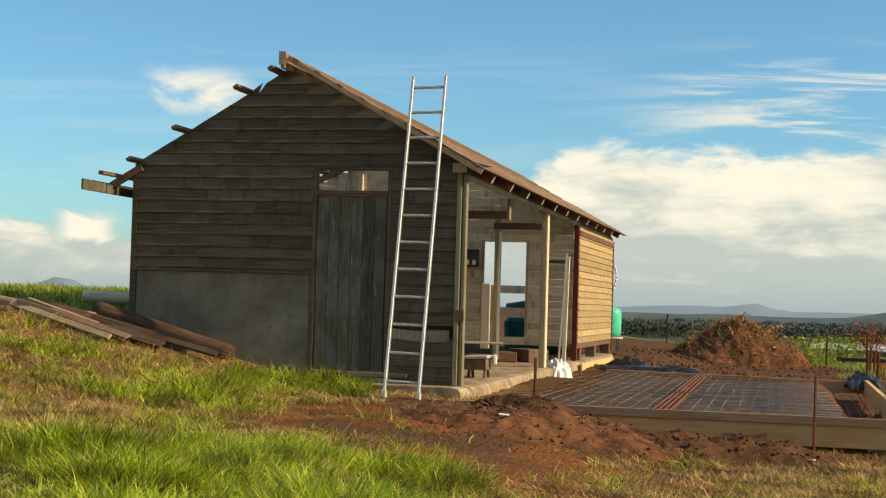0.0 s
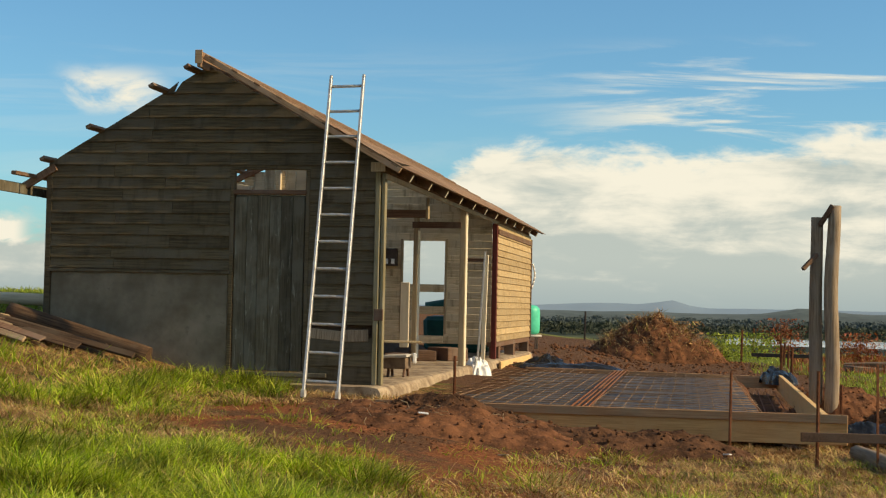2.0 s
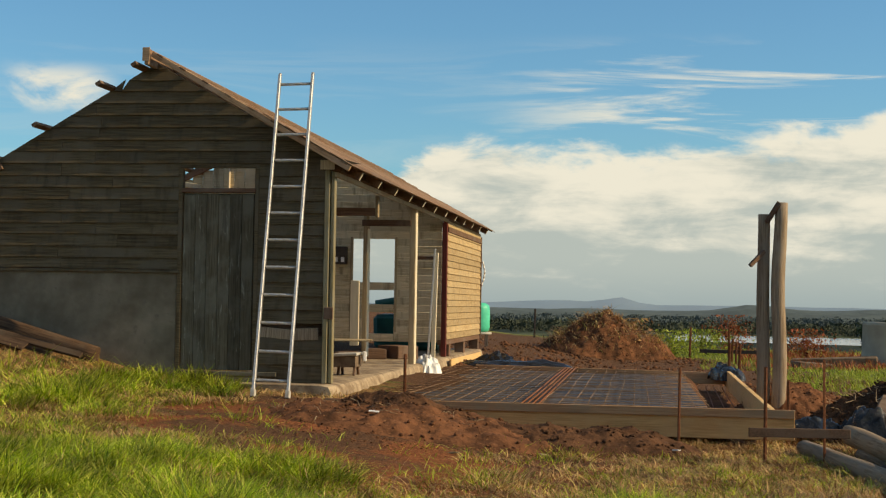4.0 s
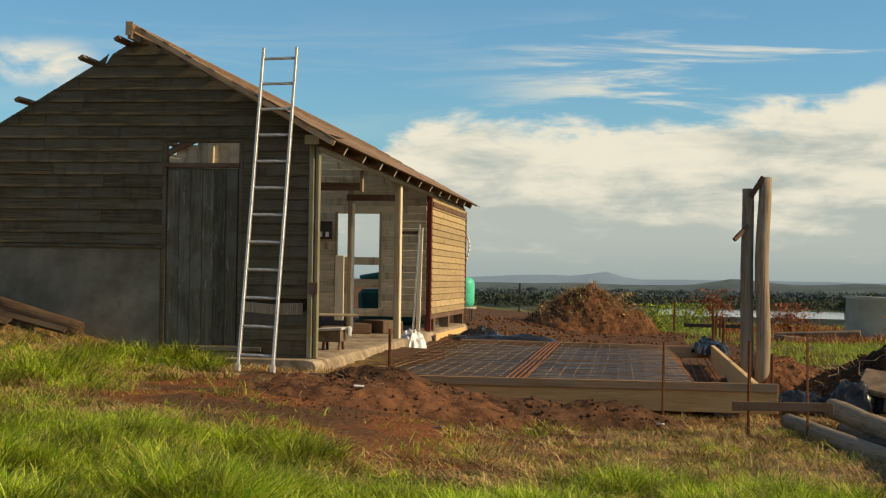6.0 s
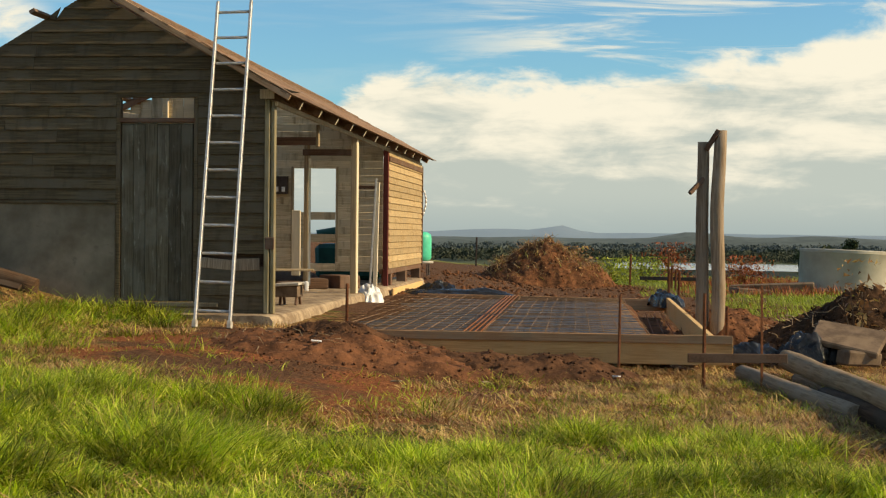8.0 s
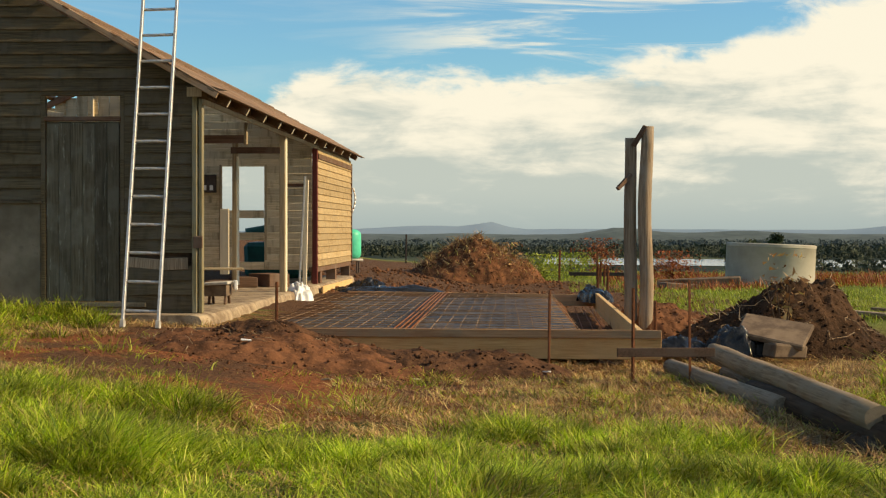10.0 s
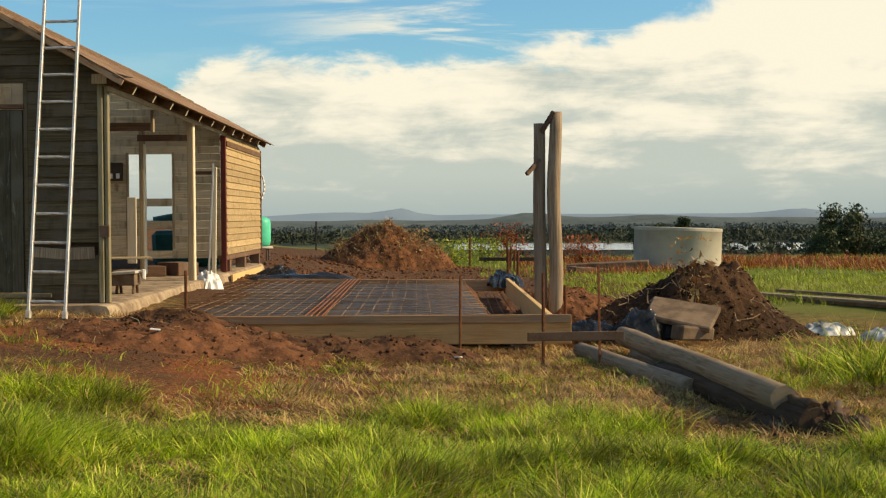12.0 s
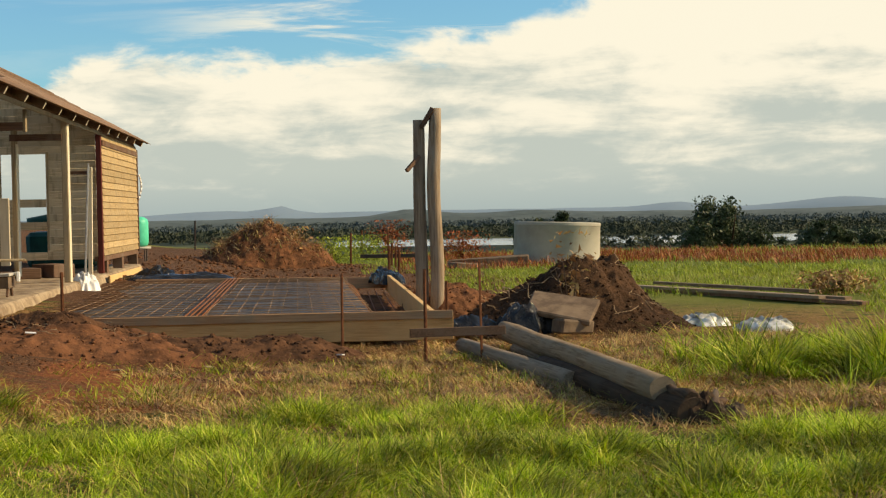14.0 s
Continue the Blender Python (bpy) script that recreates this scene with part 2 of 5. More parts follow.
def slab_mesh(sx, sy, sz, c=0.006, wobble=0.0):
    """A box with chamfered edges, about its own centre."""
    h = (sx / 2, sy / 2, sz / 2)
    c = min(c, 0.45 * min(h))
    vs, index = [], {}
    for ax in range(3):
        for sgn in (-1, 1):
            for a in (-1, 1):
                for b in (-1, 1):
                    o = [ax, (ax + 1) % 3, (ax + 2) % 3]
                    p = [0, 0, 0]
                    p[o[0]] = sgn * h[o[0]]
                    p[o[1]] = a * (h[o[1]] - c)
                    p[o[2]] = b * (h[o[2]] - c)
                    key = [0, 0, 0]
                    key[o[0]], key[o[1]], key[o[2]] = sgn, a, b
                    index[(ax, tuple(key))] = len(vs)
                    vs.append(p)
    fs = []
    for ax in range(3):
        o1, o2 = (ax + 1) % 3, (ax + 2) % 3
        for sgn in (-1, 1):
            q = []
            for a, b in ((-1, -1), (1, -1), (1, 1), (-1, 1)):
                k = [0, 0, 0]
                k[ax], k[o1], k[o2] = sgn, a, b
                q.append(index[(ax, tuple(k))])
            fs.append(q if sgn > 0 else q[::-1])
        for a in (-1, 1):
            for b in (-1, 1):
                k1, k2 = [0, 0, 0], [0, 0, 0]
                k1[ax], k2[ax] = -1, 1
                k1[o1] = k2[o1] = a
                k1[o2] = k2[o2] = b
                q = [index[(o1, tuple(k1))], index[(o1, tuple(k2))], index[(o2, tuple(k2))], index[(o2, tuple(k1))]]
                fs.append(q if a * b < 0 else q[::-1])
    for a in (-1, 1):
        for b in (-1, 1):
            for d in (-1, 1):
                q = [index[(0, (a, b, d))], index[(1, (a, b, d))], index[(2, (a, b, d))]]
                fs.append(q if a * b * d > 0 else q[::-1])
    if wobble:
        for p in vs:
            n = noise.noise_vector((p[0] * 2.1 + sx * 7, p[1] * 2.1 + sz * 3, p[2] * 2.1 + sy * 5)) * wobble
            p[0] += n.x
            p[1] += n.y
            p[2] += n.z
    return vs, fs


def piece(name, mat, parent, lo, hi, turn=None, c=0.006, wobble=0.0, label="", tidy=True):
    """A sawn piece between two corners in its parent's axes; turn: degrees about its own centre (x, y, z)."""
    size = [max(0.004, b - a) for a, b in zip(lo, hi)]
    ob = part(name, slab_mesh(*size, c, wobble), mat, parent, label)
    mid = [(a + b) / 2 for a, b in zip(lo, hi)]
    ob.matrix_basis = pose(*mid, *(turn or (0, 0, 0)))
    return ob


def bar(name, mat, parent, a, b, w, d, roll=0.0, c=0.004, label="", wobble=0.0):
    """A sawn bar from a to b, w by d across."""
    a, b = Vector(a), Vector(b)
    ob = part(name, slab_mesh(w, d, (b - a).length, c, wobble), mat, parent, label)
    q = (b - a).to_track_quat("Z", "Y").to_matrix().to_4x4()
    ob.matrix_basis = Matrix.Translation((a + b) / 2) @ q @ pose(0, 0, 0, 0, 0, roll)
    return ob


def rod_mesh(length, r0, r1, sides=8, rings=2, bend=0.0, rough=0.0, seed=0.0, sweep=0.0):
    vs, fs = [], []
    for i in range(rings):
        f = i / (rings - 1)
        r = r0 + (r1 - r0) * f
        ox = bend * noise.noise((f * 2.3, seed, 0.0)) + sweep * math.sin(math.pi * f)
        oy = bend * noise.noise((f * 2.3, seed, 9.0))
        for k in range(sides):
            a = 2 * math.pi * k / sides
            rr = r * (1 + rough * noise.noise((math.cos(a) * 1.5 + seed, math.sin(a) * 1.5, f * length * 1.3)))
            vs.append((ox + rr * math.cos(a), oy + rr * math.sin(a), (f - 0.5) * length))
    for i in range(rings - 1):
        for k in range(sides):
            k2 = (k + 1) % sides
            fs.append((i * sides + k, i * sides + k2, (i + 1) * sides + k2, (i + 1) * sides + k))
    fs.append(tuple(range(sides))[::-1])
    fs.append(tuple(range((rings - 1) * sides, rings * sides)))
    return vs, fs


def rod(name, mat, parent, a, b, r0, r1=None, sides=8, rings=2, bend=0.0, rough=0.0, seed=0.0, label="", sweep=0.0):
    a, b = Vector(a), Vector(b)
    ob = part(name, rod_mesh((b - a).length, r0, r0 if r1 is None else r1, sides, rings, bend, rough, seed, sweep), mat, parent, label, smooth_shade=False)
    me = ob.data
    flags = [len(p.vertices) == 4 for p in me.polygons]
    me.polygons.foreach_set("use_smooth", flags)
    ob.matrix_basis = Matrix.Translation((a + b) / 2) @ (b - a).to_track_quat("Z", "Y").to_matrix().to_4x4()
    return ob


# ---- ground ----
def ground_material():
    def build(g, b):
        pos = g.add("ShaderNodeNewGeometry").outputs["Position"]
        sep = g.add("ShaderNodeSeparateXYZ", ins={0: pos})
        x, y, z = sep.outputs
        big = g.noise(pos, 0.35, 5.0, 0.6)
        mid = g.noise(pos, 2.2, 6.0, 0.65)
        fine = g.noise(pos, 22.0, 5.0, 0.7)
        soil = g.mix(g.step(fine, 0.32, 0.68), (0.06, 0.030, 0.016, 1), (0.165, 0.085, 0.043, 1))
        straw = g.mix(g.step(fine, 0.3, 0.7), (0.12, 0.06, 0.024, 1), (0.37, 0.215, 0.085, 1))
        straw = g.mix(g.step(mid, 0.36, 0.5), (0.085, 0.05, 0.02, 1), straw)
        turf = g.mix(g.step(fine, 0.3, 0.7), (0.022, 0.032, 0.008, 1), (0.085, 0.10, 0.022, 1))
        cut = g.mix(g.step(mid, 0.53, 0.62), straw, turf)
        dist = g.math("SQRT", g.math("ADD", g.math("MULTIPLY", x, x), g.math("MULTIPLY", y, y)))
        field = g.mix(g.step(g.noise(g.scaled(pos, 0.03, 0.12, 1), 1.0, 5.0, 0.6), 0.42, 0.6), (0.12, 0.155, 0.03, 1), (0.22, 0.21, 0.055, 1))
        # dark turf under the near grass also paints the shaded gaps between tufts
        lawn = g.math("ADD", dist, g.math("MULTIPLY", g.math("SUBTRACT", big, 0.5), 6.0))
        cut = g.mix(g.step(lawn, 9.2, 10.6), turf, cut)
        near = g.mix(g.step(dist, 18.0, 25.0), cut, field)
        # bare earth round the building work and before the gable's east end
        ragged = g.math("MULTIPLY", g.math("SUBTRACT", g.math("ADD", g.math("MULTIPLY", mid, 0.6), g.math("MULTIPLY", big, 0.4)), 0.5), 1.6)

        def oval(cx, cy, rx, ry):
            ax = g.math("DIVIDE", g.math("SUBTRACT", x, cx), rx)
            ay = g.math("DIVIDE", g.math("SUBTRACT", y, cy), ry)
            return g.math("ADD", g.math("MULTIPLY", ax, ax), g.math("MULTIPLY", ay, ay))
        bare = g.math("ADD", g.math("MINIMUM", oval(5.2, 33.0, 6.4, 18.5), oval(0.6, 13.5, 2.2, 3.0)), ragged)
        rust = g.mix(g.step(fine, 0.32, 0.68), (0.13, 0.042, 0.016, 1), (0.33, 0.125, 0.050, 1))
        soil = g.mix(g.math("MULTIPLY", g.step(g.noise(pos, 0.9, 4.0, 0.6), 0.42, 0.58), g.step(y, 18.0, 14.5)), soil, rust)
        near = g.mix(g.step(bare, 0.85, 1.05), soil, near)
        valley = g.mix(g.step(g.noise(g.scaled(pos, 0.004, 0.006, 0), 1.0, 5.0, 0.6), 0.45, 0.6), (0.020, 0.030, 0.022, 1), (0.085, 0.10, 0.05, 1))
        col = g.mix(g.step(z, -3.0, -8.0), near, valley)
        g.t.links.new(col, b.inputs["Base Color"])
        rubble = g.noise(pos, 8.0, 6.0, 0.7)
        bump(g, b, g.math("ADD", g.math("MULTIPLY", rubble, 0.65), g.math("MULTIPLY", fine, 0.35)), 1.0, 0.09)
    return material("earth and turf", build, 0.95, 0.0, 0.1)


def build_ground():
    rings = [0.0] + [2.0 + 0.35 * i for i in range(90)]
    r = rings[-1]
    while r < 4900:
        r *= 1.07
        rings.append(r)
    seg = 360
    vs, fs = [(0, 0, ground_z(0, 0))], []
    for r in rings[1:]:
        for k in range(seg):
            a = 2 * math.pi * k / seg
            x, y = r * math.sin(a), r * math.cos(a)
            vs.append((x, y, ground_z(x, y)))
    for k in range(seg):
        fs.append((0, 1 + (k + 1) % seg, 1 + k))
    for i in range(len(rings) - 2):
        for k in range(seg):
            a, b2 = 1 + i * seg + k, 1 + i * seg + (k + 1) % seg
            fs.append((a, b2, b2 + seg, a + seg))
    ob = part("ground", (vs, fs), ground_material(), None, smooth_shade=True)
    tagged(ob, "sloping paddock of grass, straw and bare red earth", "ground", kind="structure")


build_ground()

# ---- concrete floor of the shed, with its broken edge ----
FLOOR_Z = 0.09


def build_floor():
    vs, fs = [], []
    nv = 60
    for i in range(nv + 1):
        v = -0.45 + 14.9 * i / nv
        w = 0.035 * noise.noise((v * 2.2, 0, 0)) + 0.03 * noise.noise((v * 6.0, 3, 0))
        lip = 0.03 * noise.noise((v * 3.1, 7, 0))
        e = 0.13 + w
        prof = [(-4.15, -0.3), (-4.15, FLOOR_Z), (e - 0.12, FLOOR_Z), (e - 0.03, FLOOR_Z - 0.015), (e, FLOOR_Z - 0.05 + lip), (e + 0.03 + w, -0.06), (e + 0.05 + lip, -0.17), (e + 0.06, -0.35)]
        for u, z in prof:
            vs.append((u, v, z))
    n = 8
    for i in range(nv):
        for k in range(n - 1):
            a = i * n + k
            fs.append((a, a + n, a + n + 1, a + 1))
    fs.append(tuple(range(n)))
    fs.append(tuple(range(nv * n, nv * n + n))[::-1])
    ob = part("concrete_floor", (vs, fs), M_FLOOR)
    ob.matrix_world = HM
    tagged(ob, "old concrete floor slab with a rough broken edge", "floor slab", kind="structure")


build_floor()

# ---- the shed ----
shed = thing("shed", HM, "half-dismantled timber shed with weathered boards and a stripped roof", "shed")
AP_U, AP_Z, L_U, L_Z, R_U, R_Z = -2.16, 3.84, -4.16, 2.66, 0.04, 2.66
DOOR_L, DOOR_R, DOOR_T, VENT_B, VENT_T = -1.80, -0.92, 2.31, 2.36, 2.60


def rake_z(u):
    return AP_Z - (AP_Z - L_Z) * (AP_U - u) / (AP_U - L_U) if u < AP_U else AP_Z - (AP_Z - R_Z) * (u - AP_U) / (R_U - AP_U)


def clip_board(u0, u1, z0, z1, mat, parent, tilt, y0=0.0, thick=0.022):
    """A lapped board in the gable plane, its ends cut along the rake. Its lower edge stands proud."""
    pts = []
    for z in (z0, z1):
        lo, hi = u0, u1
        if z > L_Z:
            lo = max(lo, AP_U - (AP_U - L_U) * (AP_Z - z) / (AP_Z - L_Z))
        if z > R_Z:
            hi = min(hi, AP_U + (R_U - AP_U) * (AP_Z - z) / (AP_Z - R_Z))
        pts.append((lo, hi))
    (a0, b0), (a1, b1) = pts
    if b0 - a0 < 0.03:
        return None
    if b1 < a1:
        a1 = b1 = (a1 + b1) / 2
    mu, mz = (a0 + b0) / 2, (z0 + z1) / 2
    vs = []
    cuts = 5
    sag = random.uniform(-0.006, 0.006)
    for f in [i / cuts for i in range(cuts + 1)]:
        w = 0.006 * noise.noise((f * 4 + z0 * 9, u0, z0 * 3)) + sag * math.sin(math.pi * f)
        ub, ut = a0 + (b0 - a0) * f, a1 + (b1 - a1) * f
        vs += [(ub - mu, y0 - thick - tilt, z0 - mz + w), (ub - mu, y0 - tilt, z0 - mz + w), (ut - mu, y0, z1 - mz + 0.012), (ut - mu, y0 - thick * 0.6, z1 - mz + 0.012)]
    fs = [(0, 1, 2, 3), tuple(cuts * 4 + k for k in (3, 2, 1, 0))]
    for i in range(cuts):
        for k in range(4):
            a, b = i * 4 + k, i * 4 + (k + 1) % 4
            fs.append((a, a + 4, b + 4, b))
    ob = part("board", (vs, fs), mat, parent)
    ob.matrix_basis = Matrix.Translation((mu, 0, mz))
    return ob


def build_front():
    front = piece("front_wall", M_BEAM, shed, (L_U, 0.05, 1.36), (DOOR_L - 0.02, 0.12, 1.42))
    fi = front.matrix_basis.inverted()

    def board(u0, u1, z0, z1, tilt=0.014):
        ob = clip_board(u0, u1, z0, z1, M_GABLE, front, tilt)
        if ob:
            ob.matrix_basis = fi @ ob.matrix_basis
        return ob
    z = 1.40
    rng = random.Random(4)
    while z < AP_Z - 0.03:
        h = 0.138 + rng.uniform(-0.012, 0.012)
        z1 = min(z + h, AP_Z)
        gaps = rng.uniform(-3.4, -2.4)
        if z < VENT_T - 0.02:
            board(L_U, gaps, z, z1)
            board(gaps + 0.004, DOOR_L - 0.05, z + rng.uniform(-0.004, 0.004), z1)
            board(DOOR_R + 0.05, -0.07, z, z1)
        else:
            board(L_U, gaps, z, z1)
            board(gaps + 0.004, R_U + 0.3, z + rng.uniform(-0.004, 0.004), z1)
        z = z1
    z = 0.30
    while z < 1.39:
        h = 0.16 + rng.uniform(-0.01, 0.012)
        if not 0.56 < z < 0.72:
            board(DOOR_R + 0.05, -0.07, z, min(z + h, 1.40))
        z += h
    # loose pale boards over the gap at the foot
    a = piece("loose_board", M_POLE, front, (-0.88, -0.02, 0.60), (-0.30, 0.0, 0.72), (0, 5, 0))
    a.matrix_basis = fi @ a.matrix_basis
    b = piece("loose_board", M_POLE, front, (-0.40, -0.035, 0.59), (-0.13, -0.015, 0.73), (0, -2, 0))
    b.matrix_basis = fi @ b.matrix_basis
    c = piece("foot_panel", M_GABLE, front, (-0.90, -0.01, 0.05), (-0.08, 0.02, 0.42), (0, 2, 0))
    c.matrix_basis = fi @ c.matrix_basis
    # dark stops behind the gap
    d = piece("inner_sheet", M_BEAM, front, (-0.92, 0.06, 0.05), (-0.08, 0.09, 1.30))
    d.matrix_basis = fi @ d.matrix_basis
    # cement sheet below the boards
    piece("cement_sheet", M_CONC, shed, (-4.10, -0.012, -0.2), (DOOR_L - 0.06, 0.02, 1.365), label="stained grey cement sheet wall panel")
    piece("cover_strip", M_GABLE, shed, (-4.14, -0.04, 1.352), (DOOR_L - 0.03, 0.0, 1.392))
    piece("corner_stop", M_GABLE, shed, (L_U - 0.02, -0.035, -0.2), (L_U + 0.055, 0.05, 2.58))
    piece("door_jamb", M_GABLE, shed, (DOOR_L - 0.055, -0.022, 0.05), (DOOR_L, 0.07, VENT_T))
    piece("door_jamb", M_GABLE, shed, (DOOR_R, -0.025, 0.05), (DOOR_R + 0.05, 0.07, VENT_T))
    piece("transom", M_BEAM, shed, (DOOR_L - 0.01, -0.04, DOOR_T), (DOOR_R + 0.01, 0.07, VENT_B))
    piece("sill", M_DOOR, shed, (DOOR_L - 0.02, -0.06, 0.16), (DOOR_R + 0.3, 0.08, 0.21))
    piece("stone_sill", M_CONC, shed, (DOOR_L - 0.03, -0.03, -0.1), (DOOR_R + 0.1, 0.1, 0.155))
    piece("vent_head", M_GABLE, shed, (DOOR_L - 0.06, -0.02, VENT_T), (DOOR_R + 0.055, 0.03, VENT_T + 0.13))
    # corner post and the plate's end
    piece("corner_post", M_POSTW, shed, (-0.075, -0.06, FLOOR_Z), (-0.015, 0.07, 2.58), c=0.008, wobble=0.004)
    piece("corner_post", M_POSTW, shed, (0.0, -0.05, FLOOR_Z), (0.045, 0.05, 2.56), c=0.008, wobble=0.004)
    piece("post_bracket", M_BEAM, shed, (-0.06, -0.075, 0.84), (0.05, -0.05, 0.98))


def build_door():
    ob = piece("door", M_DOOR, shed, (DOOR_L + 0.01, 0.012, 0.22), (DOOR_R - 0.01, 0.032, DOOR_T - 0.01), label="closed ledged plank door, grey and worn")
    w = (DOOR_R - DOOR_L - 0.03) / 6
    for i in range(6):
        u = DOOR_L + 0.015 + i * w
        p = piece("plank", M_DOOR, ob, (u + 0.002, -0.012 + random.uniform(-0.003, 0.003), 0.22), (u + w - 0.002, 0.011, DOOR_T - 0.012 - random.uniform(0, 0.02)), c=0.004, wobble=0.002)
        p.matrix_basis = ob.matrix_basis.inverted() @ p.matrix_basis


build_front()
build_door()

LEN = 15.2


def build_roof():
    # right-hand slope: sarking boards on rafters, their tails under the edge
    er, ez = 0.23, 2.495
    slope = math.atan2(AP_Z - ez, er - AP_U)
    ln = math.hypot(AP_Z - ez, er - AP_U)
    base = pose(AP_U, 0, AP_Z, 0, math.degrees(slope), 0)
    # battens up the slope, with the lowest courses of sheeting still on them
    for i in range(9):
        s0 = 0.10 + i * (ln - 0.2) / 8
        p = piece("batten", M_ROOF, shed, (0, 0, 0), (0.085, LEN + 0.32, 0.022), wobble=0.004)
        p.matrix_basis = base @ pose(s0, LEN / 2 - 0.16, 0.112)
    n = 9
    for i in range(5, n):
        s0, s1 = ln * i / n, ln * (i + 1) / n + (0.05 if i < n - 1 else 0.0)
        for k in range(4):
            v0, v1 = -0.34 + 0.02 * random.random() + k * 3.9, min(-0.34 + (k + 1) * 3.9, LEN)
            p = piece("sheet", M_ROOF, shed, (s0, v0, 0), (s1, v1, 0.010))
            p.matrix_basis = base @ pose((s0 + s1) / 2, (v0 + v1) / 2, 0.132 - 0.002 * (i % 2) + 0.003 * random.random(), 0, 1.0, random.uniform(-0.15, 0.15))
    # rafters; cream caps on their sawn ends paint in the sun under the sheets
    v = 0.56
    while v < LEN:
        lr = ln - 0.03
        r = piece("rafter", M_BEAMV, shed, (0, 0, 0), (lr, 0.05, 0.10))
        r.matrix_basis = base @ pose(lr / 2, v, 0.05)
        e = piece("rafter_end", M_CREAM, r, (0, 0, 0), (0.006, 0.052, 0.102))
        e.matrix_basis = pose(lr / 2 + 0.003, 0, 0)
        ll = math.hypot(AP_Z - L_Z, AP_U - L_U)
        q = piece("rafter", M_BEAMV, shed, (0, 0, 0), (ll, 0.05, 0.10))
        q.matrix_basis = pose(AP_U, 0, AP_Z, 0, 180 - math.degrees(math.atan2(AP_Z - L_Z, AP_U - L_U)), 0) @ pose(ll / 2, v, 0.056)
        v += 1.234
    # plate along the open side, fascia and barge timbers
    piece("wall_plate", M_BEAMV, shed, (-0.11, -0.13, 2.58), (0.05, 9.4, 2.68), c=0.01)
    piece("plate_end", M_STUD, shed, (-0.115, -0.136, 2.575), (0.055, -0.131, 2.685))
    piece("soffit_rail", M_STUD, shed, (0.052, -0.1, 2.49), (0.085, 9.4, 2.55))
    piece("ridge_end", M_BARGE, shed, (AP_U - 0.05, -0.375, AP_Z - 0.02), (AP_U + 0.04, -0.364, AP_Z + 0.14))
    piece("ridge_board", M_ROOF, shed, (AP_U - 0.03, -0.36, AP_Z - 0.06), (AP_U + 0.02, LEN, AP_Z + 0.13))
    bb = piece("barge_board", M_BARGE, shed, (0, 0, 0), (ln, 0.03, 0.07))
    bb.matrix_basis = base @ pose(ln / 2, -0.3, 0.085)
    # purlins that stick out past the gable where the sheeting has gone
    pl = math.atan2(AP_Z - L_Z, AP_U - L_U)
    for s, out in ((0.16, 0.42), (0.62, 0.50), (1.55, 0.42), (2.28, 0.30)):
        u, z = AP_U - s * math.cos(pl), AP_Z - s * math.sin(pl)
        p = piece("purlin", M_BEAMV, shed, (0, 0, 0), (0.075, LEN + out, 0.045))
        p.matrix_basis = pose(u, (LEN - out) / 2, z + 0.02, 0, -math.degrees(pl), 0)
    bar("rafter_tail", M_BEAMV, shed, (L_U + 0.1, -0.05, L_Z - 0.04), (L_U - 0.34, -0.05, L_Z - 0.30), 0.045, 0.09)
    piece("fascia", M_DOOR, shed, (L_U - 0.30, -0.85, L_Z - 0.38), (L_U - 0.27, 6.0, L_Z - 0.25))
    piece("eave_batten", M_BEAMV, shed, (L_U - 0.20, -0.62, L_Z - 0.18), (L_U - 0.13, 6.0, L_Z - 0.135))


build_roof()


